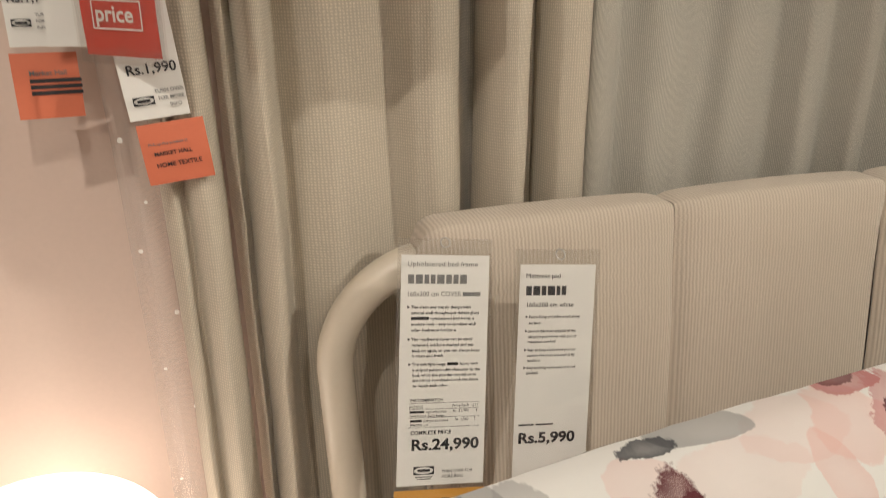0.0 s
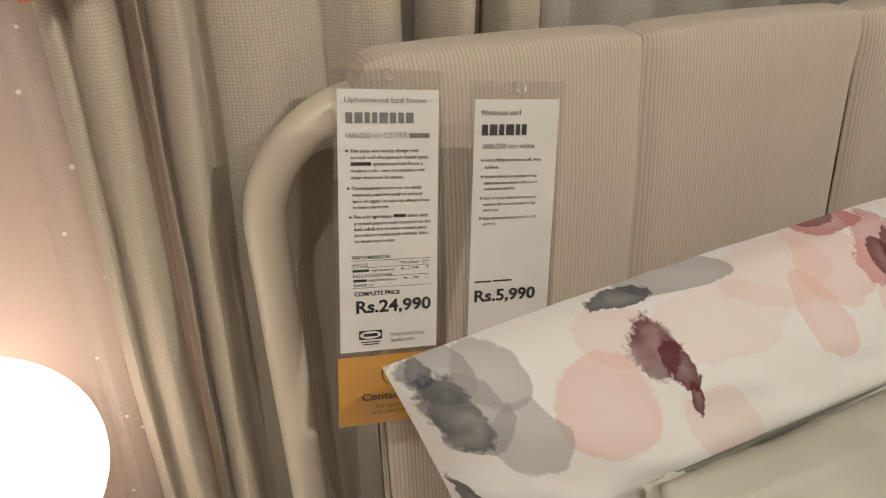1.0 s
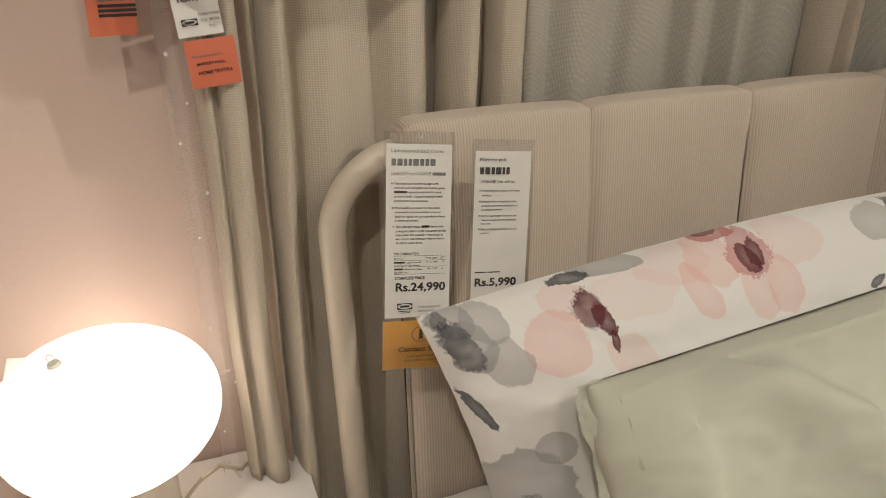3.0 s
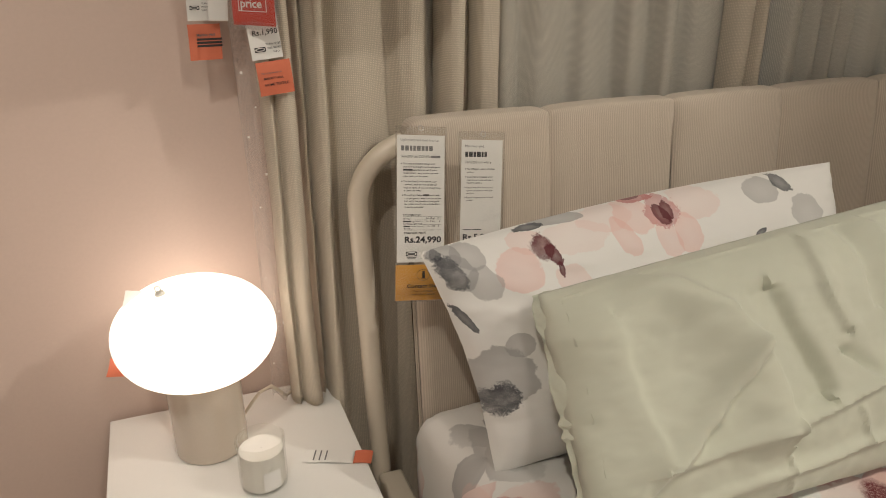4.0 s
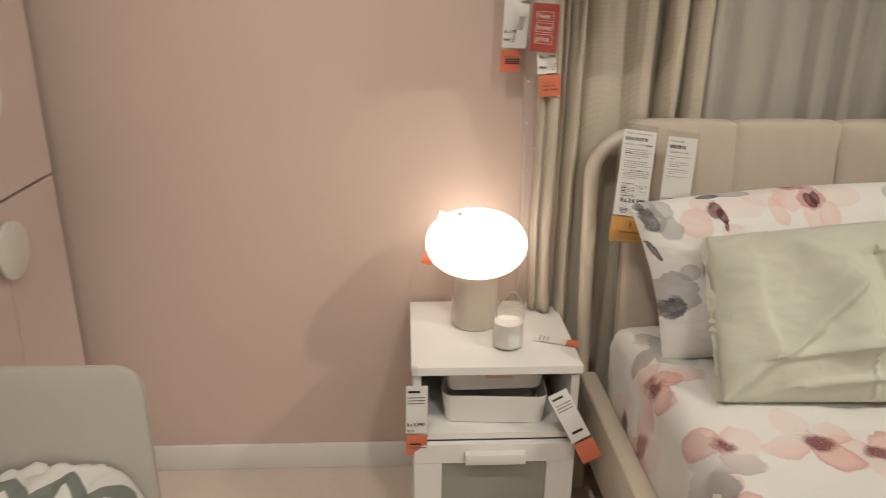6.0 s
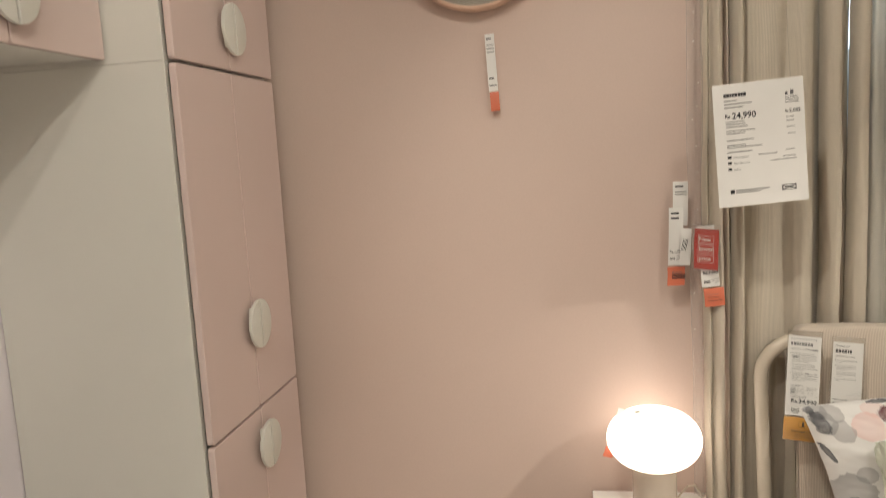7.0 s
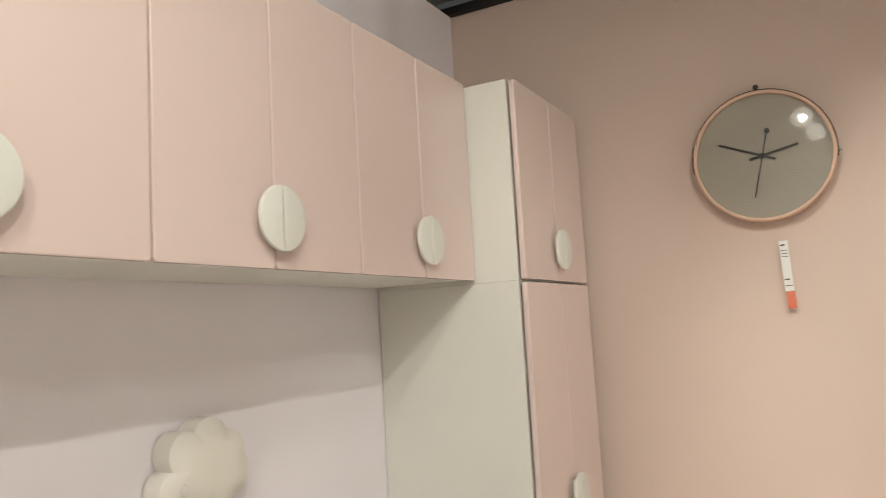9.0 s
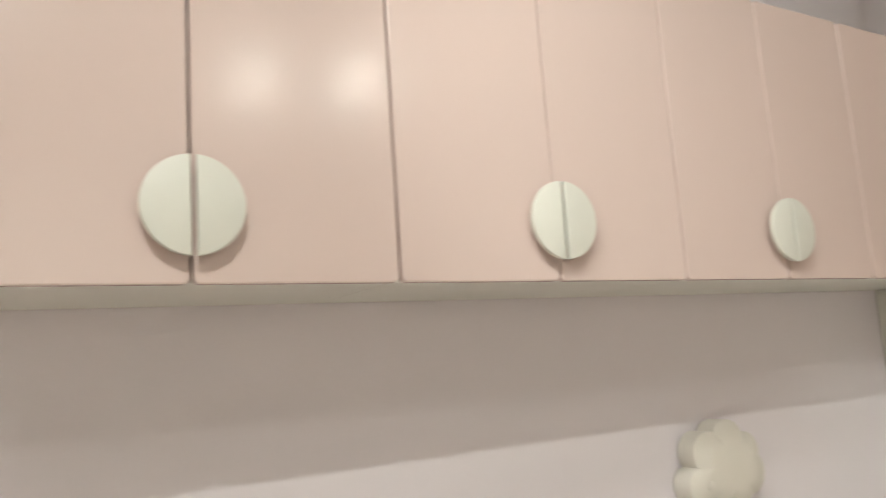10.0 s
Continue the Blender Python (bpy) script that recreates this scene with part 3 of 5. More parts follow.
# ---- curtains ----
def curtain(name, z0, knots, material, label, seed, z1=2.56, fine=6):
    """A hanging curtain along a plan line of (x, y) knots; its folds drift a little and tighten towards the heading."""
    n = len(knots) - 1

    def plan(u):
        q = u * n
        k = min(n - 1, int(q))
        a, b, c, d = (Vector((*knots[min(n, max(0, k + j))], 0)) for j in (-1, 0, 1, 2))
        h = q - k
        return 0.5 * (2 * b + (c - a) * h + (2 * a - 5 * b + 4 * c - d) * h * h + (3 * b - a - 3 * c + d) * h ** 3)

    back = max(y for _, y in knots)

    def f(u, v):
        p = plan(u)
        z = z0 + (z1 - z0) * v
        depth = 1.0 + 0.16 * wob(u * n * 0.35 + seed, z * 1.3) - 0.25 * max(0.0, (z - 2.2) / 0.36)
        sway = 0.006 * wob(p.x * 9 + seed, z * 1.1) + 0.0016 * wob(p.x * 40, z * 7, seed)
        hem = 0.004 * wob(u * n * 0.5, seed) * max(0.0, 1 - v * 8)
        return (p.x + sway, back - (back - p.y) * depth - 0.0018 * wob(p.x * 35, z * 6, seed + 5), z + hem)

    length = sum(math.dist(a, b) for a, b in zip(knots, knots[1:]))
    ob = part(name, sheet(n * fine, 70, f, lambda u, v: (u * length, v * (z1 - z0))), material)
    ob.modifiers.new("thick", "SOLIDIFY").thickness = 0.0025
    return tagged(ob, label, "curtain")


def pleats(x0, x1, y, depth, count, seed):
    """Plan knots of even soft pleats with uneven widths."""
    rnd = random.Random(seed)
    widths = [rnd.uniform(0.55, 1.5) for _ in range(count)]
    x, knots = x0, [(x0, y)]
    for w in widths:
        step, d = (x1 - x0) * w / sum(widths), depth * rnd.uniform(0.6, 1.15)
        knots += [(x + 0.3 * step, y - d), (x + 0.68 * step, y - d * rnd.uniform(0.7, 1.0)), (x + step, y - 0.1 * d)]
        x += step
    return knots


LOW = FLOOR + 0.02
curtain("curtain", 0.513, [(0.238, 0.992), (0.240, 0.972), (0.250, 0.958), (0.258, 0.972), (0.266, 0.955), (0.280, 0.945), (0.290, 0.957), (0.294, 0.99)], M_CURTAIN, "heavy beige woven curtain edge, hem resting on the nightstand", 3)
curtain("curtain", LOW, [(0.300, 1.045), (0.302, 1.01), (0.309, 0.988), (0.315, 1.004), (0.319, 0.972), (0.328, 0.952), (0.339, 0.953), (0.346, 0.985), (0.352, 1.004), (0.372, 0.990), (0.400, 0.980), (0.432, 0.986), (0.456, 1.002),
                         (0.463, 1.000), (0.478, 0.984), (0.500, 0.976), (0.524, 0.986), (0.538, 1.012), (0.552, 1.034), (0.572, 1.042)], M_CURTAIN, "heavy beige woven curtain in wide folds beside the bed", 7)
curtain("curtain", LOW, [(0.550, 1.025), (0.554, 0.985), (0.566, 0.966), (0.582, 0.964), (0.594, 0.980), (0.599, 1.025)], M_CURTAIN, "beige woven curtain fold hanging free", 11)
curtain("curtain", LOW, [(0.596, 1.034), (0.604, 1.028), (0.612, 1.032), (0.622, 1.030), (0.632, 1.036)], M_CURTAIN, "narrow beige woven curtain fold in shade", 15)
curtain("curtain", LOW, [(0.624, 1.026), (0.628, 0.992), (0.640, 0.976), (0.658, 0.974), (0.669, 0.988), (0.674, 1.026)], M_CURTAIN, "beige woven curtain fold at the edge of the sheer", 12)
curtain("sheer_curtain", LOW, pleats(0.668, 1.205, 1.042, 0.032, 6, 21), M_SHEER, "pale translucent sheer curtain lit from behind", 21)
curtain("curtain", LOW, [(1.196, 1.036), (1.204, 0.998), (1.224, 0.984), (1.243, 0.992), (1.252, 1.012), (1.263, 0.990), (1.278, 0.992), (1.286, 1.036)], M_CURTAIN, "beige woven curtain fold behind the headboard", 13)
curtain("sheer_curtain", LOW, pleats(1.312, 1.50, 1.040, 0.045, 3, 22), M_SHEER, "pale sheer curtain gathered in narrow folds", 22)
curtain("sheer_curtain", LOW, pleats(1.49, 2.5, 1.040, 0.045, 10, 14), M_SHEER, "pale sheer curtain drawn behind the bed", 14)

veil = thing("dotted_veil", pose(0.205, 0.995, 0.53), "narrow white see-through voile strip with white dots", "curtain")
part("voile", sheet(14, 40, lambda u, v: (-0.006 + 0.042 * u + 0.008 * wob(v * 2.5, 1.3), -0.02 + 0.014 * math.sin(u * 9 + 2 * v) + 0.006 * wob(u * 3, v * 5), 2.0 * v), lambda u, v: (u * 0.1, v * 2)), M_VEIL, veil)
rnd = random.Random(4)
for k in range(34):
    v, u = (k + rnd.uniform(0.1, 0.6)) / 34, rnd.uniform(0.15, 0.95)
    bm = lathe([(0, 0.0006), (rnd.uniform(0.0014, 0.0026), 0.0)], 14)
    part("dot", merge(None, bm, pose(-0.006 + 0.042 * u + 0.008 * wob(v * 2.5, 1.3), -0.026 + 0.014 * math.sin(u * 9 + 2 * v) + 0.006 * wob(u * 3, v * 5), 2.0 * v, 90)), M_PAPER, veil)

rods = thing("curtain_rod", pose(0.140, 0.965, 2.592), "white double curtain rod with round ends", "curtain rod")
for dy, dx in ((0.0, 0.0), (0.06, 0.03)):
    part("rod", tube([(dx, dy, 0), (2.5, dy, 0)], 0.011), M_WHITE, rods)
    part("finial", tube([(dx - 0.03, dy, 0), (dx - 0.025, dy, 0), (dx + 0.005, dy, 0), (dx + 0.01, dy, 0)], lambda s: 0.010 if s in (0, 1) else 0.016), M_WHITE, rods)
for x in (0.16, 1.3, 2.36):
    part("bracket", box(x, x + 0.02, -0.005, 0.088, -0.03, -0.011, 0.002), M_WHITE, rods)


# ---- double bed ----
BED_X0, BED_X1 = 0.360, 2.03
bed = thing("double_bed", pose(0, 0, FLOOR), "beige tubular-framed double bed with striped padded headboard", "bed")
F = FLOOR


def bend(x0, x1, y, z_low, z_top, r, seg=12):
    pts = [(x0 + 0.035, y, z_low), (x0 + 0.012, y, z_low + 0.6 * (z_top - r - z_low)), (x0, y, z_top - r)]
    pts += [(x0 + r - r * math.cos(a), y, z_top - r + r * math.sin(a)) for a in (math.pi / 2 * k / seg for k in range(1, seg + 1))]
    pts += [(x1 - r + r * math.sin(a), y, z_top - r + r * math.cos(a)) for a in (math.pi / 2 * k / seg for k in range(seg + 1))]
    return pts + [(x1, y, z_low)]


part("headboard_frame", tube(bend(BED_X0 + 0.018, BED_X1 - 0.018, 0.930, 0.0, 1.012 - F, 0.105), 0.0185, 18), M_TUBE, bed, "bent beige powder-coated tube")
PADS = (0.459, 0.731, 1.0, 1.264, 1.53, 1.80, 1.94)


def pad(k):
    x0, x1, zb, zt, yf, yb = PADS[k], PADS[k + 1], 0.30, 1.051, 0.898, 0.956

    def f(u, v):
        a = 2 * math.pi * v
        # a rounded section: flat front and back, full top
        cy, sy = math.cos(a), math.sin(a)
        y = (yf + yb) / 2 + (yb - yf) / 2 * math.copysign(abs(cy) ** 0.28, cy)
        z = (zb + zt) / 2 + (zt - zb) / 2 * math.copysign(abs(sy) ** 0.16, sy)
        e = min(u, 1 - u)
        crease = math.exp(-(e / 0.035) ** 1.0) * (0.010 if (0 < k or u > 0.5) else 0.004)
        puff = 0.004 * math.sin(math.pi * u)
        x = x0 + (x1 - x0) * u
        wr = 0.0045 * wob(x * 9, z * 5, 2.0)
        nx = (cy * (crease - puff) + wr * cy, sy * (crease * 0.45 - puff * 0.6))
        edge = 0.0
        if (k == 0 and u < 0.10) or (k == 5 and u > 0.90):
            edge = (1 - math.sqrt(max(0.0, 1 - (1 - e / 0.10) ** 2))) * 0.022
        return (x + 0.004 * wob(z * 4, k * 2.0) * (1 if 0 < u < 1 and k else 0.6), y - nx[0] - edge * cy - 0.10 * (zt - z), z - nx[1] - edge * sy - F)

    bm = sheet(30, 72, f, lambda u, v: (x0 + (x1 - x0) * u, v * 1.8))
    bmesh.ops.remove_doubles(bm, verts=bm.verts[:], dist=0.0003)
    ends = [e for e in bm.edges if e.is_boundary]
    bmesh.ops.holes_fill(bm, edges=ends)
    bmesh.ops.recalc_face_normals(bm, faces=bm.faces[:])
    return bm


for k in range(6):
    part("headboard_pad", pad(k), M_RIB, bed, "padded cover in fine beige stripes")
for x0, x1 in ((0.384, 0.434), (1.985, 2.030)):
    part("side_rail", box(x0, x1, -1.08, 0.91, 0.17 - F, 0.350 - F, 0.008, seg=3), M_TUBE, bed)
part("foot_rail", box(0.43, 1.985, -1.08, -1.05, 0.19 - F, 0.385 - F, 0.012), M_TUBE, bed)
for x in (0.42, 1.99):
    part("leg", tube([(x, -1.06, 0), (x, -1.06, 0.2 - F)], 0.018), M_TUBE, bed)
part("slat_base", box(0.435, 1.984, -1.05, 0.88, 0.24 - F, 0.275 - F), M_WOOD, bed)

MX0, MX1, MY0, MY1, MZ0, MZ1 = 0.440, 1.975, -1.04, 0.835, 0.28, 0.555


def sheet_surface(u, v):
    """The fitted sheet: it climbs the near side, rolls over the edge and lies on top."""
    s = u * 2.3 - 0.30
    y = MY0 + (MY1 - MY0) * v
    r, top, h = 0.055, MZ1, MZ1 - MZ0
    quarter = r * math.pi / 2
    if s < -quarter + 0.0:
        x, z = MX0, top - r + (s + quarter)
    elif s < 0:
        a = (s + quarter) / r
        x, z = MX0 + r - r * math.cos(a), top - r + r * math.sin(a)
    else:
        x, z = MX0 + r + s, top
    x = min(x, MX1)
    lift = 0.010 * wob(x * 3, y * 3, 1.0) + 0.006 * abs(wob(x * 7 + y * 3, y * 9, 4.0)) + 0.003 * wob(x * 22, y * 30, 2)
    end = max(0.0, (y - (MY1 - 0.06)) / 0.06)
    return (x + (0.014 * wob(y * 8, z * 5, 3.0) if s < 0 else 0.0), y, max(z + (lift if s > -0.03 else 0.3 * lift) - 0.045 * end ** 2, MZ0 + 0.01))


mattress = thing("mattress", pose(0, 0, 0), "thick mattress on the double bed", "mattress")
part("core", box(MX0 + 0.006, MX1 - 0.01, MY0 + 0.006, MY1 - 0.006, MZ0 - 0.004, MZ1 - 0.015, 0.04, seg=4), M_PAPER, mattress)
bedsheet = tagged(part("fitted_sheet", sheet(150, 130, sheet_surface, lambda u, v: (u * 2.3, v * 1.97)), M_SHEET), "white bed sheet with pink and grey watercolour flowers on the mattress", "bed sheet")
md = bedsheet.modifiers.new("thick", "SOLIDIFY")
md.thickness = 0.002


def pillow(name, corners, thick, material, label, seed, wrinkle=0.006, uv=None, nu=110, nv=80):
    """A pillow between its lower left, lower right, upper right and upper left corners, full in the middle and pinched at the corners."""
    bl, br, tr, tl = (Vector(c) for c in corners)
    normal = ((br - bl).cross(tl - bl)).normalized()

    def f_side(side):
        def f(u, v):
            p = (bl * (1 - u) + br * u) * (1 - v) + (tl * (1 - u) + tr * u) * v
            a, b = abs(2 * u - 1), abs(2 * v - 1)
            full = (max(0, 1 - a ** 3.2) * max(0, 1 - b ** 2.6)) ** 0.55
            pull = 0.03 * math.sin(math.pi * u) * (b ** 4)
            side_pull = 0.018 * math.sin(math.pi * v) * (a ** 4) * (1 if u < 0.5 else -1)
            p = p + (tl - bl).normalized() * pull * 0.5 + (br - bl).normalized() * side_pull
            rim = max(a, b) ** 8
            w = wrinkle * (1.0 * wob(u * 4 + seed, v * 5, 1) + 0.8 * abs(wob((u + v) * 6, (u - v) * 2.5 + seed, 2)) - 0.4 + rim * 0.9 * wob(u * 16, v * 14, seed))
            return p + normal * (side * thick / 2 * full + w * (0.25 + 0.75 * full))
        return f

    bm = sheet(nu, nv, f_side(1), uv)
    sheet(nu, nv, f_side(-1), uv, bm)
    bmesh.ops.remove_doubles(bm, verts=bm.verts[:], dist=0.0004)
    bmesh.ops.recalc_face_normals(bm, faces=bm.faces[:])
    return tagged(part(name, bm, material), label, "pillow")


pillow("pillow", ((0.490, 0.590, 0.555), (1.240, 0.580, 0.560), (1.228, 0.730, 0.945), (0.418, 0.726, 0.892)), 0.16, M_FLORAL, "white pillow with pink and grey watercolour flowers leaning on the headboard", 3, 0.010, lambda u, v: (u * 0.80, v * 0.43))


def green_pillow():
    p = thing("pillow", pose(0, 0, 0), "pale green creased pillow leaning on the flowered pillow", "pillow")
    bl, br, tr, tl = (Vector(c) for c in ((0.545, 0.400, 0.560), (1.303, 0.375, 0.562), (1.378, 0.625, 0.908), (0.553, 0.607, 0.848)))
    normal = ((br - bl).cross(tl - bl)).normalized()
    # creases in the cloth: a line of points, its width and height; its far side falls off steeply
    lines = ((((0.0, 0.0), (0.10, 0.18), (0.20, 0.34), (0.33, 0.58)), 0.035, 0.020), (((0.37, 0.26), (0.345, 0.44), (0.335, 0.60), (0.29, 0.75), (0.20, 0.90)), 0.050, 0.032),
             (((0.47, 0.36), (0.44, 0.54), (0.405, 0.76)), 0.032, -0.020), (((0.15, 0.23), (0.25, 0.245), (0.40, 0.25), (0.58, 0.33)), 0.030, 0.014), (((0.20, 0.07), (0.40, 0.09), (0.60, 0.12)), 0.022, 0.012),
             (((0.365, 0.28), (0.405, 0.0)), 0.008, 0.006), (((0.54, 0.26), (0.57, 0.12)), 0.008, 0.006), (((0.52, 0.47), (0.59, 0.35)), 0.016, -0.014), (((0.12, 0.26), (0.10, 0.50), (0.09, 0.80)), 0.028, 0.008),
             (((0.51, 0.92), (0.50, 0.74), (0.535, 0.56)), 0.022, 0.012), (((0.62, 0.93), (0.63, 0.60)), 0.030, -0.012), (((0.70, 0.50), (0.69, 0.92)), 0.030, 0.016), (((0.80, 0.40), (0.86, 0.62), (0.95, 0.84)), 0.030, 0.018),
             (((0.60, 0.33), (0.78, 0.42)), 0.020, 0.010), (((0.03, 0.955), (0.98, 0.955)), 0.007, 0.003))

    def segment(u, v, a, b, width, height):
        dx, dy = b[0] - a[0], b[1] - a[1]
        q = min(1, max(0, ((u - a[0]) * dx + (v - a[1]) * dy) / (dx * dx + dy * dy)))
        ex, ey = u - a[0] - q * dx, v - a[1] - q * dy
        d, gentle = math.hypot(ex, ey), dx * ey - dy * ex > 0
        return height * math.exp(-(d / (width * (1.5 if gentle else 0.45))) ** 2)

    def lay(u, v):
        return (bl * (1 - u) + br * u) * (1 - v) + (tl * (1 - u) + tr * u) * v

    def front(u, v):
        full = (max(0, 1 - abs(2 * u - 1) ** 3.5) * max(0, 1 - abs(2 * v - 1) ** 2.8)) ** 0.5
        h = 0.085 * full + 0.018 * math.sin(math.pi * u) * max(0.0, math.sin(math.pi * v ** 2.2))
        uu, vv = u + 0.014 * wob(u * 4, v * 4, 11), v + 0.014 * wob(u * 4, v * 4, 17)
        for points, width, height in lines:
            h += max((segment(uu, vv, a, b, width, height) for a, b in zip(points, points[1:])), key=abs)
        h += 0.009 * wob(u * 3.0, v * 2.5, 7) + 0.004 * wob(u * 8, v * 5, 5) + 0.005 * max(0.0, v - 0.45) * abs(wob(u * 15 - v * 3, v * 2.5, 9)) + 0.0012 * wob(u * 26, v * 20, 3)
        q = lay(u, v) + normal * (h + 0.012)
        return q + Vector((0.008 * wob(v * 3, 2.2) * (1 - u) ** 6, 0, 0.0))

    def back(u, v):
        full = (max(0, 1 - abs(2 * u - 1) ** 3.0) * max(0, 1 - abs(2 * v - 1) ** 2.5)) ** 0.5
        g = 0.003 * math.sin(v * 19 + 16 * wob(v * 2.2, 2.0)) * max(0.0, 1 - u / 0.16)
        return lay(u, v) - normal * (0.070 * full - 0.004) + Vector((-0.006 * max(0, 1 - u / 0.10) + g, 0, 0))

    def side(u, v):
        q = front(0.03, v) * u + back(0.0, v) * (1 - u)
        g = 0.005 * math.sin(v * 19 + 16 * wob(v * 2.2, 2.0) + 3 * u) * math.sin(math.pi * u)
        return q + Vector((0.004 * math.sin(math.pi * u) + g, 0.004 * wob(u * 4, v * 20), 0.4 * g))

    flap = part("front_flap", sheet(180, 120, front, lambda u, v: (u * 0.8, v * 0.5)), M_GREEN, p, "smooth pale green front with fold marks")
    flap.modifiers.new("thick", "SOLIDIFY").thickness = 0.0025
    part("filled_body", sheet(110, 120, back, lambda u, v: (u * 0.8, v * 0.5)), M_GREEN, p, "gathered pale green side")
    part("gusset", sheet(18, 160, side, lambda u, v: (u * 0.1, v * 0.5)), M_GREEN, p, "wrinkled pale green end")
    return p


green_pillow()
pillow("pillow", ((1.335, 0.37, 0.575), (1.97, 0.36, 0.575), (1.97, 0.50, 0.95), (1.325, 0.46, 0.70)), 0.13, M_GREEN, "second pale green pillow lying farther along the bed", 9, 0.009, lambda u, v: (u * 0.6, v * 0.4), 50, 40)


# ---- nightstand ----
NX0, NX1, NY0, NY1, NZ = -0.088, 0.326, 0.656, 1.042, 0.509
ns = thing("nightstand", pose(NX0, NY0, FLOOR), "white two-tier nightstand with an open shelf and a drawer", "nightstand")
nw, nd, nh = NX1 - NX0, NY1 - NY0, NZ - FLOOR
part("top", box(0, nw, 0, nd, nh - 0.022, nh, 0.0015), M_WHITE, ns, smooth=False)
part("side_panel", box(0.004, 0.024, 0.012, nd - 0.004, 0, nh - 0.0222, 0.001), M_WHITE, ns, smooth=False)
part("side_panel", box(nw - 0.024, nw - 0.004, 0.012, nd - 0.004, 0, nh - 0.0222, 0.001), M_WHITE, ns, smooth=False)
part("back_panel", box(0.0242, nw - 0.0242, nd - 0.012, nd - 0.005, 0.04, nh - 0.0222), M_WHITE, ns, smooth=False)
shelf_z = 0.318 - FLOOR
part("shelf", box(0.0242, nw - 0.0242, 0.012, nd - 0.0122, shelf_z - 0.018, shelf_z, 0.001), M_WHITE, ns, smooth=False)
dz1 = shelf_z - 0.021
drawer = part("drawer_front", slab(rounded(0.006, nw - 0.006, dz1 - 0.055, dz1, (0, 0, 0, 0)), 0.018, 0.0015, box(0.006, 0.075, 0, 0.018, 0.05, dz1 - 0.0552, 0.001, box(nw - 0.075, nw - 0.006, 0, 0.018, 0.05, dz1 - 0.0552, 0.001, box(0.0752, nw - 0.0752, 0, 0.018, 0.05, 0.10, 0.001)))), M_WHITE, ns, smooth=False, at=pose(0, -0.006, 0))
part("glass_panel", box(0.0754, nw - 0.0754, 0.008, 0.014, 0.1002, dz1 - 0.0554), M_FROST, drawer, "grey frosted glass")
part("handle", box(nw / 2 - 0.075, nw / 2 + 0.075, -0.022, -0.0002, dz1 - 0.047, dz1 - 0.018, 0.002), M_WHITE, drawer, "white bar handle")
part("plinth", box(0.0242, nw - 0.0242, 0.02, 0.035, 0, 0.045), M_WHITE, ns, smooth=False)


def storage_box(at, w, d, h, label):
    b = thing("storage_box", at, label, "box", "stacked storage boxes")
    own = bmesh.new()
    t = 0.003
    def ring(inset, z, r):
        return [(x, y, z) for x, y in rounded(-w / 2 + inset, w / 2 - inset, -d / 2 + inset, d / 2 - inset, (r,) * 4, 5)]
    rings = [ring(0.012, 0, 0.02), ring(0.008, 0.004, 0.022), ring(0.0, h, 0.025), ring(t, h, 0.022), ring(0.012, 0.008, 0.02)]
    vs = [[own.verts.new(p) for p in r] for r in rings]
    n = len(vs[0])
    own.faces.new(vs[0][::-1]), own.faces.new(vs[-1])
    for a, c in zip(vs, vs[1:]):
        for k in range(n):
            own.faces.new((a[k], a[(k + 1) % n], c[(k + 1) % n], c[k]))
    bmesh.ops.recalc_face_normals(own, faces=own.faces[:])
    part("tray", own, M_WHITE, b)
    return b


storage_box(pose(0.128, 0.80, 0.3185, 0, 0, -4), 0.265, 0.20, 0.082, "open white plastic storage box on the nightstand shelf")
upper = storage_box(pose(0.122, 0.815, 0.402, 0, 0, 2), 0.255, 0.185, 0.075, "white plastic storage box stacked on another")
part("label_patch", box(-0.028, 0.042, -0.0960, -0.0945, 0.040, 0.062), M_WOOD, upper, "small tan label")


# ---- things on the nightstand ----
lamp = thing("table_lamp", pose(0.084, 0.902, NZ), "lit table lamp with opal white mushroom shade and beige base", "table lamp")
part("base", lathe([(0, 0), (0.058, 0), (0.0615, 0.003), (0.062, 0.010), (0.0615, 0.165), (0.050, 0.172), (0, 0.174)], 64), M_BASE, lamp, "glossy beige cylinder")
shade = []
for k in range(33):
    a = -math.pi / 2 + math.pi * k / 32
    ca, sa = math.cos(a), math.sin(a)
    shade.append((0.1315 * abs(ca) ** 0.88 if 0 < k < 32 else 0, 0.227 + 0.0845 * math.copysign(abs(sa) ** 0.95, sa)))
part("shade", lathe(shade, 64), M_SHADE, lamp, "glowing opal glass shade")
part("tag_clip", merge(lathe([(0, 0.006), (0.007, 0.005), (0.009, 0.0), (0.007, -0.004), (0, -0.004)], 20), tube([(0.004 * math.cos(a), 0, 0.010 + 0.006 * math.sin(a)) for a in (2 * math.pi * k / 16 for k in range(16))], 0.0011, 6, closed=True), pose(0, 0, 0)), M_KNOB, lamp, "small white clip for the tag string", at=pose(-0.044, -0.012, 0.3065, 0, -14, 0))
part("cord", tube([(0.05, 0.03, 0.012), (0.075, 0.01, 0.06), (0.09, 0.0, 0.085), (0.115, 0.03, 0.075), (0.145, 0.075, 0.02), (0.17, 0.115, 0.006)], 0.003, 8), M_TUBE, lamp)

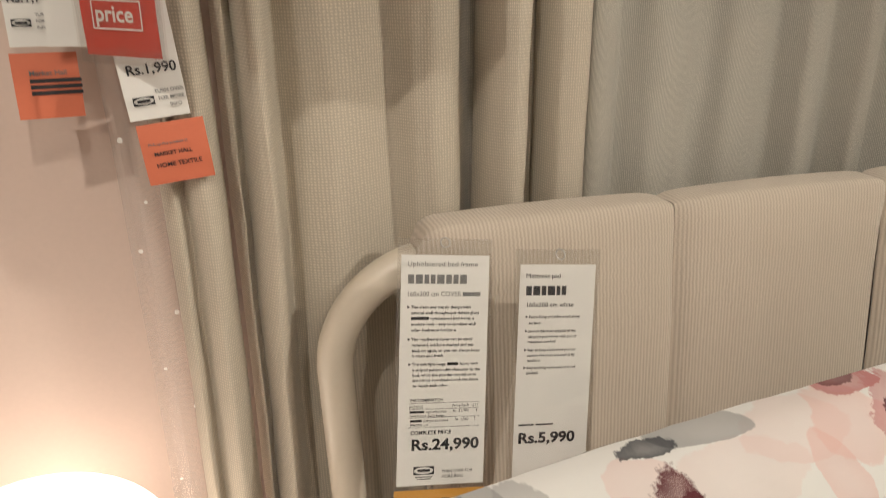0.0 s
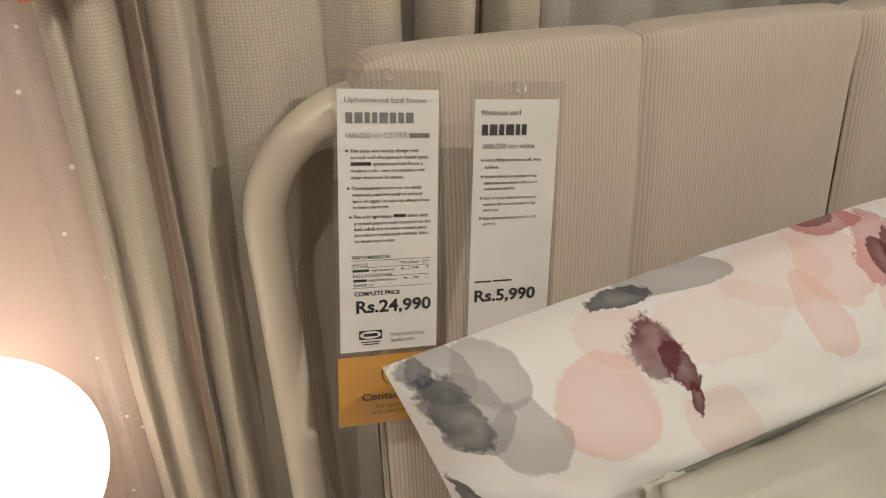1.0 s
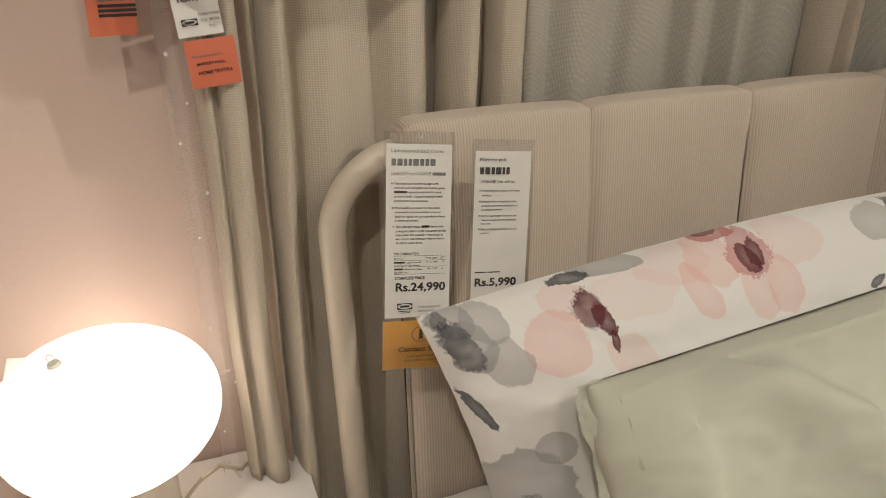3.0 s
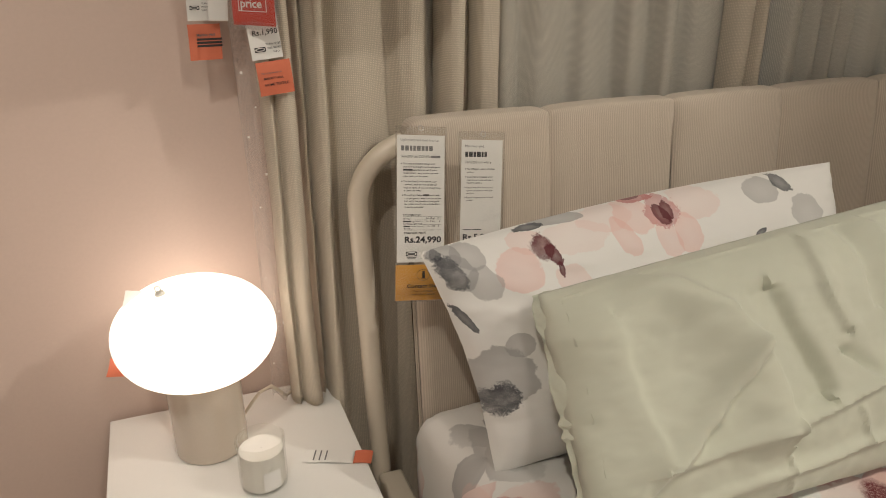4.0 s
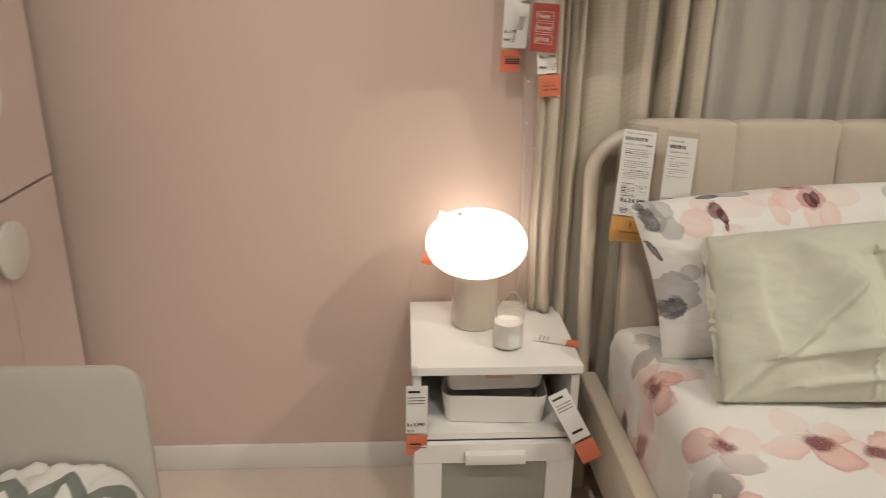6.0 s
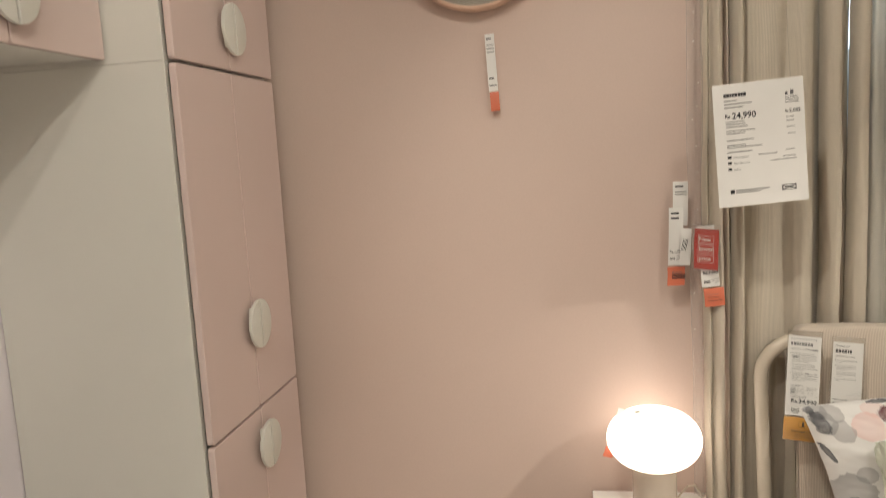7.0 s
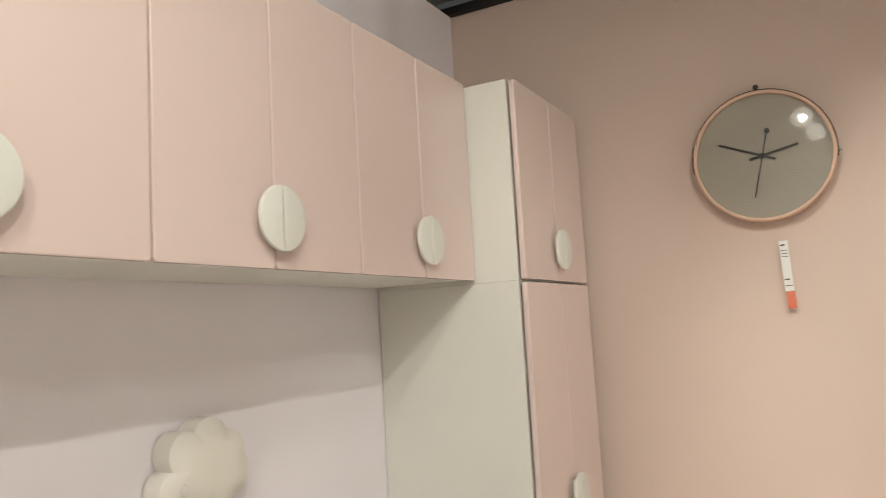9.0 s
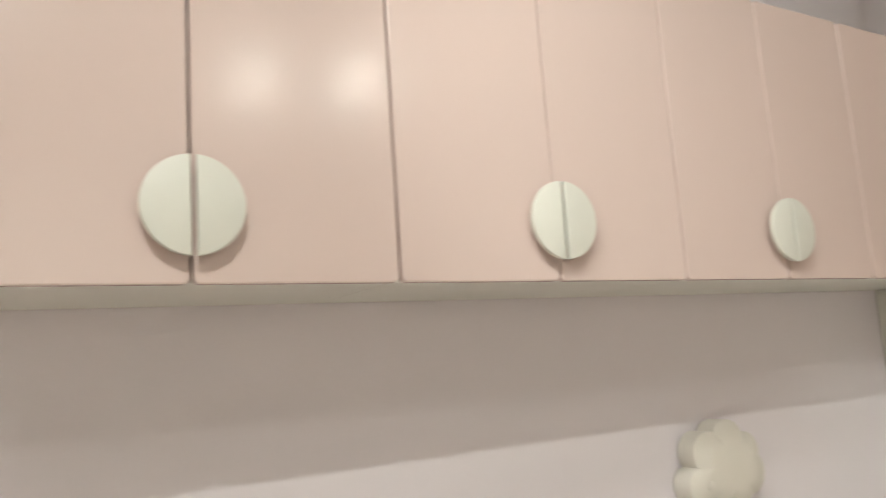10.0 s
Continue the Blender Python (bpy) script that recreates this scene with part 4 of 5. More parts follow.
jar = thing("candle_jar", pose(0.155, 0.765, NZ), "white candle in a clear glass jar", "candle")
part("glass", lathe([(0, 0), (0.034, 0), (0.0375, 0.004), (0.0385, 0.012), (0.0385, 0.072), (0.0395, 0.078), (0.0395, 0.088), (0.038, 0.0895), (0.0365, 0.088), (0.0365, 0.078), (0.0355, 0.070), (0.0355, 0.006), (0, 0.005)], 48), M_GLASS, jar, "thick clear glass")
part("wax", lathe([(0, 0.0065), (0.0352, 0.0065), (0.0352, 0.069), (0.028, 0.0705), (0.012, 0.068), (0, 0.069)], 48), M_WAX, jar, "white wax")
part("wick", tube([(0, 0, 0.059), (0.001, 0, 0.069)], 0.001, 6), M_INK, jar)
part("sticker", merge(None, sheet(8, 2, lambda u, v: (0.0388 * math.sin(-0.1 + 0.75 * u), -0.0388 * math.cos(-0.1 + 0.75 * u), 0.012 + 0.034 * v))), M_PAPER, jar, "small white printed sticker")


# ---- tags and signs ----
def lettering(bm, text, x, z, size, bold=0.0, align="LEFT", wide=1.0, y=0.0, span=0.0):
    cu = bpy.data.curves.new("t", "FONT")
    cu.body, cu.size, cu.align_x, cu.offset, cu.resolution_u = text, size, align, bold * size, 3
    ob = bpy.data.objects.new("t", cu)
    scene.collection.objects.link(ob)
    bpy.context.view_layer.update()
    me = bpy.data.meshes.new_from_object(ob)
    if span:
        xs = [v.co.x for v in me.vertices]
        wide = span / (max(xs) - min(xs))
    me.transform(pose(x, y, z, 90) @ Matrix.Diagonal((wide, 1, 1, 1)))
    bm.from_mesh(me)
    bpy.data.objects.remove(ob), bpy.data.curves.remove(cu), bpy.data.meshes.remove(me)
    return bm


def plate(x0, x1, z0, z1, y=0.0, bm=None):
    own = bmesh.new()
    own.faces.new([own.verts.new(p) for p in ((x0, y, z0), (x1, y, z0), (x1, y, z1), (x0, y, z1))])
    return merge(bm, own)


def bars(bm, x, z, h, widths, gap, y=0.0):
    """Plain blocks in place of a name."""
    for w in widths:
        plate(x, x + w, z, z + h, y, bm)
        x += w + gap
    return bm


def emblem(bm, x0, x1, z0, z1, y=0.0):
    """A dark oblong with a pale oval left open in it."""
    n, cx, cz = 32, (x0 + x1) / 2, (z0 + z1) / 2
    own = bmesh.new()
    inner = [own.verts.new((cx + 0.46 * (x1 - x0) * math.cos(a), y, cz + 0.42 * (z1 - z0) * math.sin(a))) for a in (2 * math.pi * k / n for k in range(n))]
    outer = []
    for k in range(n):
        a = 2 * math.pi * k / n
        c, s = math.cos(a), math.sin(a)
        q = max(abs(c), abs(s))
        outer.append(own.verts.new((cx + (x1 - x0) / 2 * c / q, y, cz + (z1 - z0) / 2 * s / q)))
    for k in range(n):
        own.faces.new((inner[k], inner[(k + 1) % n], outer[(k + 1) % n], outer[k]))
    plate(cx - 0.30 * (x1 - x0), cx + 0.30 * (x1 - x0), cz - 0.16 * (z1 - z0), cz + 0.16 * (z1 - z0), y, own)
    return merge(bm, own)


def card(w, z0, z1, x0=0.0, thick=0.0005, curl=0.0, y=0.0):
    """A card in (x, z), its printed side towards -y, bent a little when curl is given."""
    def f(u, v):
        return (x0 + w * u, y + curl * (2 * v - 1) ** 2, z0 + (z1 - z0) * v)
    bm = sheet(2, 8, f)
    def g(u, v):
        return (x0 + w * u, y + thick + curl * (2 * v - 1) ** 2, z0 + (z1 - z0) * v)
    return sheet(2, 8, g, None, bm)


def sleeve(w, z0, z1, x0, name_parent, y0=-0.0012, y1=0.0016):
    bm = sheet(4, 24, lambda u, v: (x0 + w * u, y0 - 0.001 * math.sin(math.pi * u) + 0.0006 * wob(u * 3, v * 9), z0 + (z1 - z0) * v))
    sheet(4, 24, lambda u, v: (x0 + w * u, y1 + 0.0004 * wob(u * 3, v * 9, 4), z0 + (z1 - z0) * v), None, bm)
    film = part("sleeve", bm, M_FILM, name_parent, "clear plastic sleeve")
    film.visible_shadow = False
    return film


def ring_hook(parent, x, z, y=-0.002):
    pts = [(x + 0.004 * math.cos(a), y + 0.002 * math.sin(a), z + 0.005 * math.sin(a)) for a in (2 * math.pi * k / 14 for k in range(14))]
    part("hook", tube(pts, 0.0008, 6, closed=True), M_STEEL, parent, "small wire hook")


def bed_tag():
    """The long price tag of the bed, with its own units of 0.2 mm."""
    k = 0.0002
    t = thing("price_tag", pose(0.4355, 0.884, 1.053, -17, 6, -5) @ Matrix.Diagonal((1.04, 1, 0.875, 1)), "white price tag with yellow card, hung on the headboard", "price tag")
    W = 0.084
    paper_x, paper_w, z_top, z_bot = 0.0035, 0.078, -0.017, -0.257
    part("paper", card(paper_w, z_bot, z_top, paper_x), M_PAPER, t)
    part("yellow_card", card(0.081, -0.330, -0.262, 0.0015), M_YELLOW, t, "yellow information card")
    ink, fine, soft = bmesh.new(), bmesh.new(), bmesh.new()
    step = (z_top - z_bot) / 981.0

    def put(bm, text, x0, x1, row, cap, bold=0.0):
        """Words from x0 to x1 with their foot on row, in the tag's own units."""
        lettering(bm, text, paper_x + (x0 - 45) * k, z_top - (row - 115) * step, cap * step / 0.70, bold, y=-0.0006, span=(x1 - x0) * k)

    def block(bm, x0, x1, row, cap):
        plate(paper_x + (x0 - 45) * k, paper_x + (x1 - 45) * k, z_top - (row - 115) * step, z_top - (row - cap - 115) * step, -0.0006, bm)

    def arrow(bm, x, row):
        own = bmesh.new()
        own.faces.new([own.verts.new((paper_x + (a - 45) * k, -0.0006, z_top - (q - 115) * step)) for a, q in ((x, row), (x + 12, row - 6), (x, row - 12))])
        merge(bm, own)

    put(soft, "Upholstered bed frame", 70, 380, 162, 20)
    x = 75
    for w in (26, 30, 20, 20, 32, 24, 22, 30):
        block(soft, x, x + w, 235, 38)
        x += w + 8
    put(soft, "160x200 cm COVER", 70, 306, 288, 20), block(soft, 318, 398, 288, 17)
    for row, x0, x1, text in ((340, 90, 355, "The clean and sturdy design with"), (364, 92, 393, "several well-thought-out details gives"), (388, 176, 372, "upholstered bed frame a"), (412, 92, 380, "modern look - easy to combine with"),
                              (437, 92, 296, "other bedroom furniture."), (476, 95, 368, "The headboard cover can be easily"), (500, 97, 372, "removed, machine washed and put"), (524, 98, 400, "back on again, so you can always keep"),
                              (546, 98, 240, "it clean and fresh."), (582, 100, 250, "The soft light-beige"), (582, 312, 394, "fabric with"), (606, 103, 405, "a striped pattern adds character to the"),
                              (628, 103, 388, "bed, while the powder-coated parts"), (650, 104, 398, "are colour coordinated with the fabric"), (673, 106, 266, "to match each other.")):
        put(fine, text, x0, x1, row, 13, 0.012)
    block(fine, 92, 170, 388, 13), block(fine, 257, 306, 582, 13)
    for x, row in ((74, 340), (79, 476), (85, 582)):
        arrow(fine, x, row)
    put(fine, "THIS COMBINATION", 92, 242, 735, 13, 0.012)
    for row in (742, 768, 804, 846):
        block(fine, 92, 408, row, 1.5)
    put(fine, "ARTICLE", 92, 154, 763, 12), put(fine, "Price/Each", 284, 358, 760, 12), put(fine, "QTY", 372, 402, 760, 12)
    block(fine, 95, 160, 784, 10), put(fine, "upholstered", 168, 257, 784, 11), put(fine, "bed frame light beige", 96, 250, 801, 11), put(fine, "Rs. 21,990", 287, 358, 783, 11), put(fine, "1", 384, 388, 783, 11)
    block(fine, 98, 150, 822, 10), put(fine, "slatted bed base", 156, 267, 822, 11), put(fine, "80x200 cm", 98, 176, 840, 11), put(fine, "Rs. 1,500", 297, 358, 820, 11), put(fine, "2", 383, 390, 820, 11)
    put(fine, "COMPLETE PRICE", 101, 281, 876, 16, 0.02)
    put(ink, "Rs.24,990", 104, 406, 942, 46, 0.03)
    emblem(ink, paper_x + 73 * k, paper_x + 165 * k, z_top - 934 * step, z_top - 898 * step, -0.0006)
    block(fine, 127, 203, 1061, 4), block(fine, 134, 196, 1070, 4)
    put(fine, "TURN OVER FOR", 244, 383, 1044, 13), put(fine, "MORE INFO", 244, 342, 1067, 13)
    c = [(0.047 + 0.0105 * math.cos(a), -0.0006, -0.2815 + 0.0105 * math.sin(a)) for a in (2 * math.pi * s / 40 for s in range(40))]
    tube(c, 0.0004, 6, ink, True)
    lettering(ink, "i", 0.0475, -0.2875, 0.020, 0.04, "CENTER", 1.3, -0.0006)
    plate(0.0435, 0.0515, -0.2885, -0.2872, -0.0006, ink)
    lettering(ink, "Contact Staff", 0.047, -0.306, 0.0098, 0.02, "CENTER", 1.05, -0.0006)
    lettering(fine, "For purchase", 0.047, -0.3145, 0.0058, 0, "CENTER", 1.05, -0.0006), lettering(fine, "and information", 0.047, -0.3205, 0.0058, 0, "CENTER", 1.05, -0.0006)
    part("large_print", ink, M_INK, t, smooth=False), part("small_print", fine, M_INK, t, smooth=False), part("grey_print", soft, M_GREY_PRINT, t, smooth=False)
    sleeve(W, -0.333, 0.0, 0.0, t)
    ring_hook(t, 0.041, -0.004)
    return t


def mattress_tag():
    k = 0.0002
    t = thing("price_tag", pose(0.5365, 0.856, 1.040, -13, 5, -6) @ Matrix.Diagonal((1.04, 1, 0.875, 1)), "white mattress pad price tag in a clear sleeve", "price tag")
    W, paper_x, paper_w, z_top = 0.078, 0.005, 0.069, -0.016
    part("paper", card(paper_w, -0.250, z_top, paper_x), M_PAPER, t)
    ink, fine = bmesh.new(), bmesh.new()
    kx, step = 0.000207, 0.000245

    def put(bm, text, x0, x1, row, cap, bold=0.0):
        lettering(bm, text, paper_x + (x0 - 572) * kx, z_top - (row - 165) * step, cap * step / 0.70, bold, y=-0.0006, span=(x1 - x0) * kx)

    put(fine, "Mattress pad", 596, 748, 222, 20)
    x = 600
    for w in (24, 30, 20, 32, 16, 20):
        plate(paper_x + (x - 572) * kx, paper_x + (x + w - 572) * kx, z_top - (296 - 165) * step, z_top - (256 - 165) * step, -0.0006, ink)
        x += w + 7
    put(fine, "160x200 cm white", 600, 807, 346, 20)
    for row, x0, x1, text in ((394, 617, 842, "Foam filling provides a soft sleep"), (420, 617, 672, "surface."), (456, 616, 828, "Stretch fabric on topside of the"), (480, 616, 833, "mattress pad moves with you to"), (502, 616, 742, "maximize comfort."),
                              (538, 616, 830, "Easy to keep clean since you can"), (562, 616, 828, "remove the cover and wash it by"), (584, 616, 678, "machine."), (616, 616, 834, "Easy to bring home since it is roll"), (638, 616, 668, "packed.")):
        put(fine, text, x0, x1, row, 12, 0.012)
        if text[0].isupper():
            own = bmesh.new()
            own.faces.new([own.verts.new((paper_x + (a - 572) * kx, -0.0006, z_top - (q - 165) * step)) for a, q in ((602, row), (612, row - 6), (602, row - 12))])
            merge(fine, own)
    bars(fine, paper_x + 0.004, z_top - 0.172, 0.0016, [0.014, 0.016], 0.002, -0.0006)
    put(ink, "Rs.5,990", 590, 845, 945, 46, 0.03)
    part("large_print", ink, M_INK, t, smooth=False), part("small_print", fine, M_INK, t, smooth=False)
    sleeve(W, -0.254, 0.0, 0.0, t)
    ring_hook(t, 0.040, -0.005)
    return t


bed_tag()
mattress_tag()


def hang_tag(at, w, pieces, label, name="price_tag"):
    """A small hanging tag; pieces: (kind, x0, x1, z0, z1, material, writing) with writing as (text, x, z, size, material)."""
    t = thing(name, at, label, "price tag")
    for title, x0, x1, z0, z1, material, words in pieces:
        p = part(title, card(x1 - x0, z0, z1, x0, curl=0.002), material, t)
        for text, x, z, size, ink in words:
            bm = bmesh.new()
            if text is None:
                bars(bm, x, z, size * 0.8, [(0.55 if size > 0.0045 else 0.78) * (x1 - x0)], 0, -0.0008)
            elif text == "emblem":
                emblem(bm, x, x + size * 2.4, z, z + size, -0.0008)
            else:
                lettering(bm, text, x, z, size, 0.015, y=-0.0008)
            part("print", bm, ink, p, smooth=False)
    return t


# tags hanging at the curtain edge
hang_tag(pose(0.158, 0.985, 1.455, 0, 1, 8), 0.042, [("paper", 0, 0.042, -0.125, 0.0, M_PAPER, [(None, 0.006, -0.016, 0.006, M_INK), (None, 0.006, -0.030, 0.003, M_GREY_PRINT), (None, 0.006, -0.037, 0.003, M_GREY_PRINT)])], "narrow white paper tag hanging at the curtain edge")
hang_tag(pose(0.145, 0.975, 1.383, 0, 1.5, 12), 0.042, [
    ("paper", 0, 0.042, -0.163, 0.0, M_PAPER, [(None, 0.005, -0.018, 0.006, M_INK), (None, 0.005, -0.032, 0.006, M_INK), ("Rs.1,700", 0.003, -0.128, 0.0105, M_INK), ("emblem", 0.004, -0.147, 0.006, M_INK), ("TURN OVER", 0.022, -0.139, 0.0035, M_GREY_PRINT), ("FOR MORE", 0.022, -0.144, 0.0035, M_GREY_PRINT), ("INFO", 0.022, -0.149, 0.0035, M_GREY_PRINT)]),
    ("orange_card", -0.002, 0.048, -0.222, -0.168, M_ORANGE, [("Market Hall", 0.010, -0.186, 0.006, M_GREY_PRINT), (None, 0.010, -0.192, 0.004, M_INK), (None, 0.010, -0.197, 0.004, M_INK), (None, 0.010, -0.202, 0.004, M_INK)])],
    "white and orange price tag hanging at the curtain edge")
hang_tag(pose(0.211, 0.936, 1.3315, 0, -5, 2), 0.055, [
    ("paper", 0, 0.048, -0.172, 0.0, M_PAPER, [("Rs.1,990", 0.006, -0.135, 0.0115, M_INK), ("emblem", 0.006, -0.160, 0.007, M_INK), ("TURN OVER", 0.024, -0.151, 0.0042, M_GREY_PRINT), ("FOR MORE", 0.026, -0.157, 0.0042, M_GREY_PRINT), ("INFO", 0.034, -0.163, 0.0042, M_GREY_PRINT)]),
    ("orange_card", 0.003, 0.057, -0.228, -0.176, M_ORANGE, [("Pick up this product in", 0.009, -0.194, 0.0035, M_GREY_PRINT), ("MARKET HALL", 0.012, -0.203, 0.0048, M_INK), ("HOME TEXTILE", 0.012, -0.213, 0.0055, M_INK)])],
    "white and orange home textile price tag at the curtain edge")
red = hang_tag(pose(0.206, 0.932, 1.328, 0, 2, -34), 0.068, [("red_card", 0, 0.068, -0.112, 0.0, M_RED, [])], "red price flyer in a clear sleeve at the curtain edge")
for word, z in (("New", -0.034), ("lower", -0.060), ("price", -0.086)):
    bm = lettering(bmesh.new(), word, 0.014, z, 0.017, 0.02, y=-0.0009)
    for x0, x1, z0, z1 in ((0.011, 0.056, z - 0.006, z - 0.0048), (0.011, 0.056, z + 0.0148, z + 0.016), (0.011, 0.0122, z - 0.0048, z + 0.0148), (0.0548, 0.056, z - 0.0048, z + 0.0148)):
        plate(x0, x1, z0, z1, -0.0009, bm)
    part("white_print", bm, M_PAPER, red, smooth=False)
sleeve(0.080, -0.118, 0.014, -0.006, red)
striped = hang_tag(pose(0.176, 0.966, 1.325, 0, 3, 10), 0.03, [("paper", 0, 0.030, -0.105, 0, M_PAPER, [])], "white card with black slanted stripes")
for k in range(4):
    own = bmesh.new()
    own.faces.new([own.verts.new((x, -0.0008, z)) for x, z in ((0.001 + 0.004 * k, -0.062), (0.0025 + 0.004 * k, -0.062), (0.009 + 0.004 * k, -0.03), (0.0075 + 0.004 * k, -0.03))])
    part("stripe", own, M_INK, striped, smooth=False)

# the large price sheet on two threads
sign = thing("price_sheet", pose(0.219, 0.748, 1.697, 0, 0, 4) @ pose(0, 0, 0, 0, -3.2, 0), "large white price sheet hung on two clear threads", "sign")
SW, SH = 0.214, 0.300
part("paper", card(SW, -SH, 0, 0), M_PAPER, sign)
ink, fine = bmesh.new(), bmesh.new()
bars(ink, 0.026, -0.032, 0.0085, [0.0055, 0.0065, 0.0045, 0.0045, 0.0065, 0.0055, 0.005, 0.0065], 0.0012, -0.0007)
bars(fine, 0.026, -0.042, 0.0022, [0.03], 0, -0.0007), bars(fine, 0.026, -0.050, 0.0022, [0.066], 0, -0.0007), bars(fine, 0.026, -0.058, 0.0022, [0.045], 0, -0.0007)
lettering(ink, "Rs.", 0.026, -0.082, 0.013, 0.02, y=-0.0007), lettering(ink, "24,990", 0.043, -0.085, 0.021, 0.02, y=-0.0007)
lettering(ink, "Rs.", 0.168, -0.082, 0.008, 0.02, y=-0.0007), lettering(ink, "2,082", 0.178, -0.083, 0.012, 0.02, y=-0.0007)
for z, w in ((-0.093, 0.045), (-0.099, 0.047), (-0.105, 0.052), (-0.115, 0.070), (-0.121, 0.045), (-0.138, 0.065), (-0.150, 0.045), (-0.155, 0.085), (-0.1665, 0.060)):
    bars(fine, 0.027, z, 0.0019, [w], 0, -0.0007)
for z, x, w in ((-0.047, 0.17, 0.030), (-0.053, 0.17, 0.032), (-0.059, 0.168, 0.034), (-0.094, 0.17, 0.018), (-0.103, 0.17, 0.018), (-0.118, 0.17, 0.020), (-0.134, 0.172, 0.018), (-0.172, 0.165, 0.022), (-0.178, 0.1, 0.045), (-0.188, 0.158, 0.03), (-0.195, 0.128, 0.062)):
    bars(fine, x, z, 0.0018, [w], 0, -0.0007)
for z, word in ((-0.181, "Delivery service"), (-0.195, "Assembly service"), (-0.210, "3 day service")):
    bars(ink, 0.027, z, 0.006, [0.009], 0, -0.0007)
    lettering(fine, "Delivery service" if z > -0.19 else ("Assembly service" if z > -0.2 else "service"), 0.041, z, 0.0055, 0.01, y=-0.0007)
plate(0.170, 0.176, -0.040, -0.034, -0.0007, ink), plate(0.182, 0.190, -0.041, -0.030, -0.0007, fine)
bars(ink, 0.029, -0.268, 0.010, [0.010], 0, -0.0007), bars(fine, 0.042, -0.262, 0.0026, [0.08], 0, -0.0007), bars(fine, 0.042, -0.267, 0.0026, [0.06], 0, -0.0007)
emblem(ink, 0.152, 0.186, -0.270, -0.257, -0.0007)
part("large_print", ink, M_INK, sign, smooth=False), part("small_print", fine, M_GREY_PRINT, sign, smooth=False)
for x in (0.03, 0.185):
    part("thread", tube([(x, 0.0, -0.004), (x - 0.02, 0.0, HALL_TOP - 1.697)], 0.0006, 5), M_FILM, sign)

# tags on the nightstand
hang_tag(pose(-0.100, 0.648, 0.482, 0, 1, 3), 0.055, [
    ("paper", 0, 0.052, -0.150, -0.018, M_PAPER, [(None, 0.005, -0.036, 0.008, M_INK), (None, 0.005, -0.050, 0.003, M_GREY_PRINT), (None, 0.005, -0.058, 0.003, M_GREY_PRINT), (None, 0.005, -0.066, 0.003, M_GREY_PRINT), ("Rs.3,990", 0.003, -0.128, 0.0125, M_INK), ("emblem", 0.004, -0.144, 0.006, M_INK)]),
    ("orange_card", 0.001, 0.053, -0.212, -0.156, M_ORANGE, [(None, 0.010, -0.182, 0.006, M_INK), (None, 0.010, -0.192, 0.004, M_GREY_PRINT)])], "white and orange price tag hung on the nightstand corner")
part("clip", box(-0.092, -0.076, 0.6535, 0.6600, 0.490, 0.514, 0.002), M_FILM, None, "clear plastic clip")
tagged(bpy.data.objects["clip"], "clear plastic clip on the nightstand corner", "clip")
hang_tag(pose(0.236, 0.640, 0.440, -12, 0, 0) @ pose(0, 0, 0, 0, -28, -4), 0.055, [
    ("paper", 0, 0.050, -0.140, -0.008, M_PAPER, [(None, 0.006, -0.024, 0.007, M_INK), (None, 0.006, -0.040, 0.003, M_GREY_PRINT), (None, 0.006, -0.048, 0.003, M_GREY_PRINT), (None, 0.006, -0.056, 0.003, M_GREY_PRINT), (None, 0.012, -0.120, 0.009, M_INK)]),
    ("orange_card", 0.001, 0.051, -0.20, -0.146, M_ORANGE, [])], "white and orange price tag hung on the storage box")
hang_tag(pose(0.221, 0.790, NZ + 0.0035, 0, 0, 67.5) @ pose(0, 0, 0, -90), 0.03, [
    ("paper", 0, 0.034, -0.085, 0.0, M_PAPER, [(None, 0.004, -0.02, 0.003, M_GREY_PRINT), (None, 0.004, -0.03, 0.003, M_GREY_PRINT), (None, 0.004, -0.04, 0.003, M_GREY_PRINT)]),
    ("orange_card", 0, 0.034, -0.118, -0.087, M_ORANGE, [])], "white and orange candle price tag lying on the nightstand")
hang_tag(pose(-0.030, 0.905, 0.765, 0, 22, 25), 0.03, [
    ("paper", 0, 0.032, -0.052, 0.06, M_PAPER, []), ("orange_card", -0.001, 0.031, -0.086, -0.054, M_ORANGE, [])], "white and orange price tag hanging behind the lamp shade")


# ---- wall clock ----
CLK = (-0.375, 2.189)
clock = thing("wall_clock", pose(CLK[0], WALL_N - 0.002, CLK[1]), "round wall clock with pale wooden rim and grey dial", "clock")
part("rim", merge(None, lathe([(0.190, 0.0), (0.217, 0.0), (0.2185, 0.004), (0.2185, 0.050), (0.216, 0.054), (0.211, 0.055), (0.2075, 0.053), (0.2075, 0.038), (0.190, 0.036)], 96), pose(0, 0, 0, 90)), M_WOOD, clock, "pale bent-wood rim")
part("dial", merge(None, lathe([(0.0, 0.0385), (0.2073, 0.0385)], 96), pose(0, 0, 0, 90)), M_DIAL, clock, "plain grey-beige dial")
part("glass", merge(None, lathe([(0.0, 0.0505), (0.2074, 0.0505)], 96), pose(0, 0, 0, 90)), M_CLOCK_GLASS, clock, "flat cover glass")


def clock_hand(angle, tip, tail, w, material, depth):
    own = box(-w / 2, w / 2, -depth - 0.0012, -depth, -tail, tip, 0.0004)
    return part("hand", merge(None, own, pose(0, 0, 0, 0, angle, 0)), material, clock)


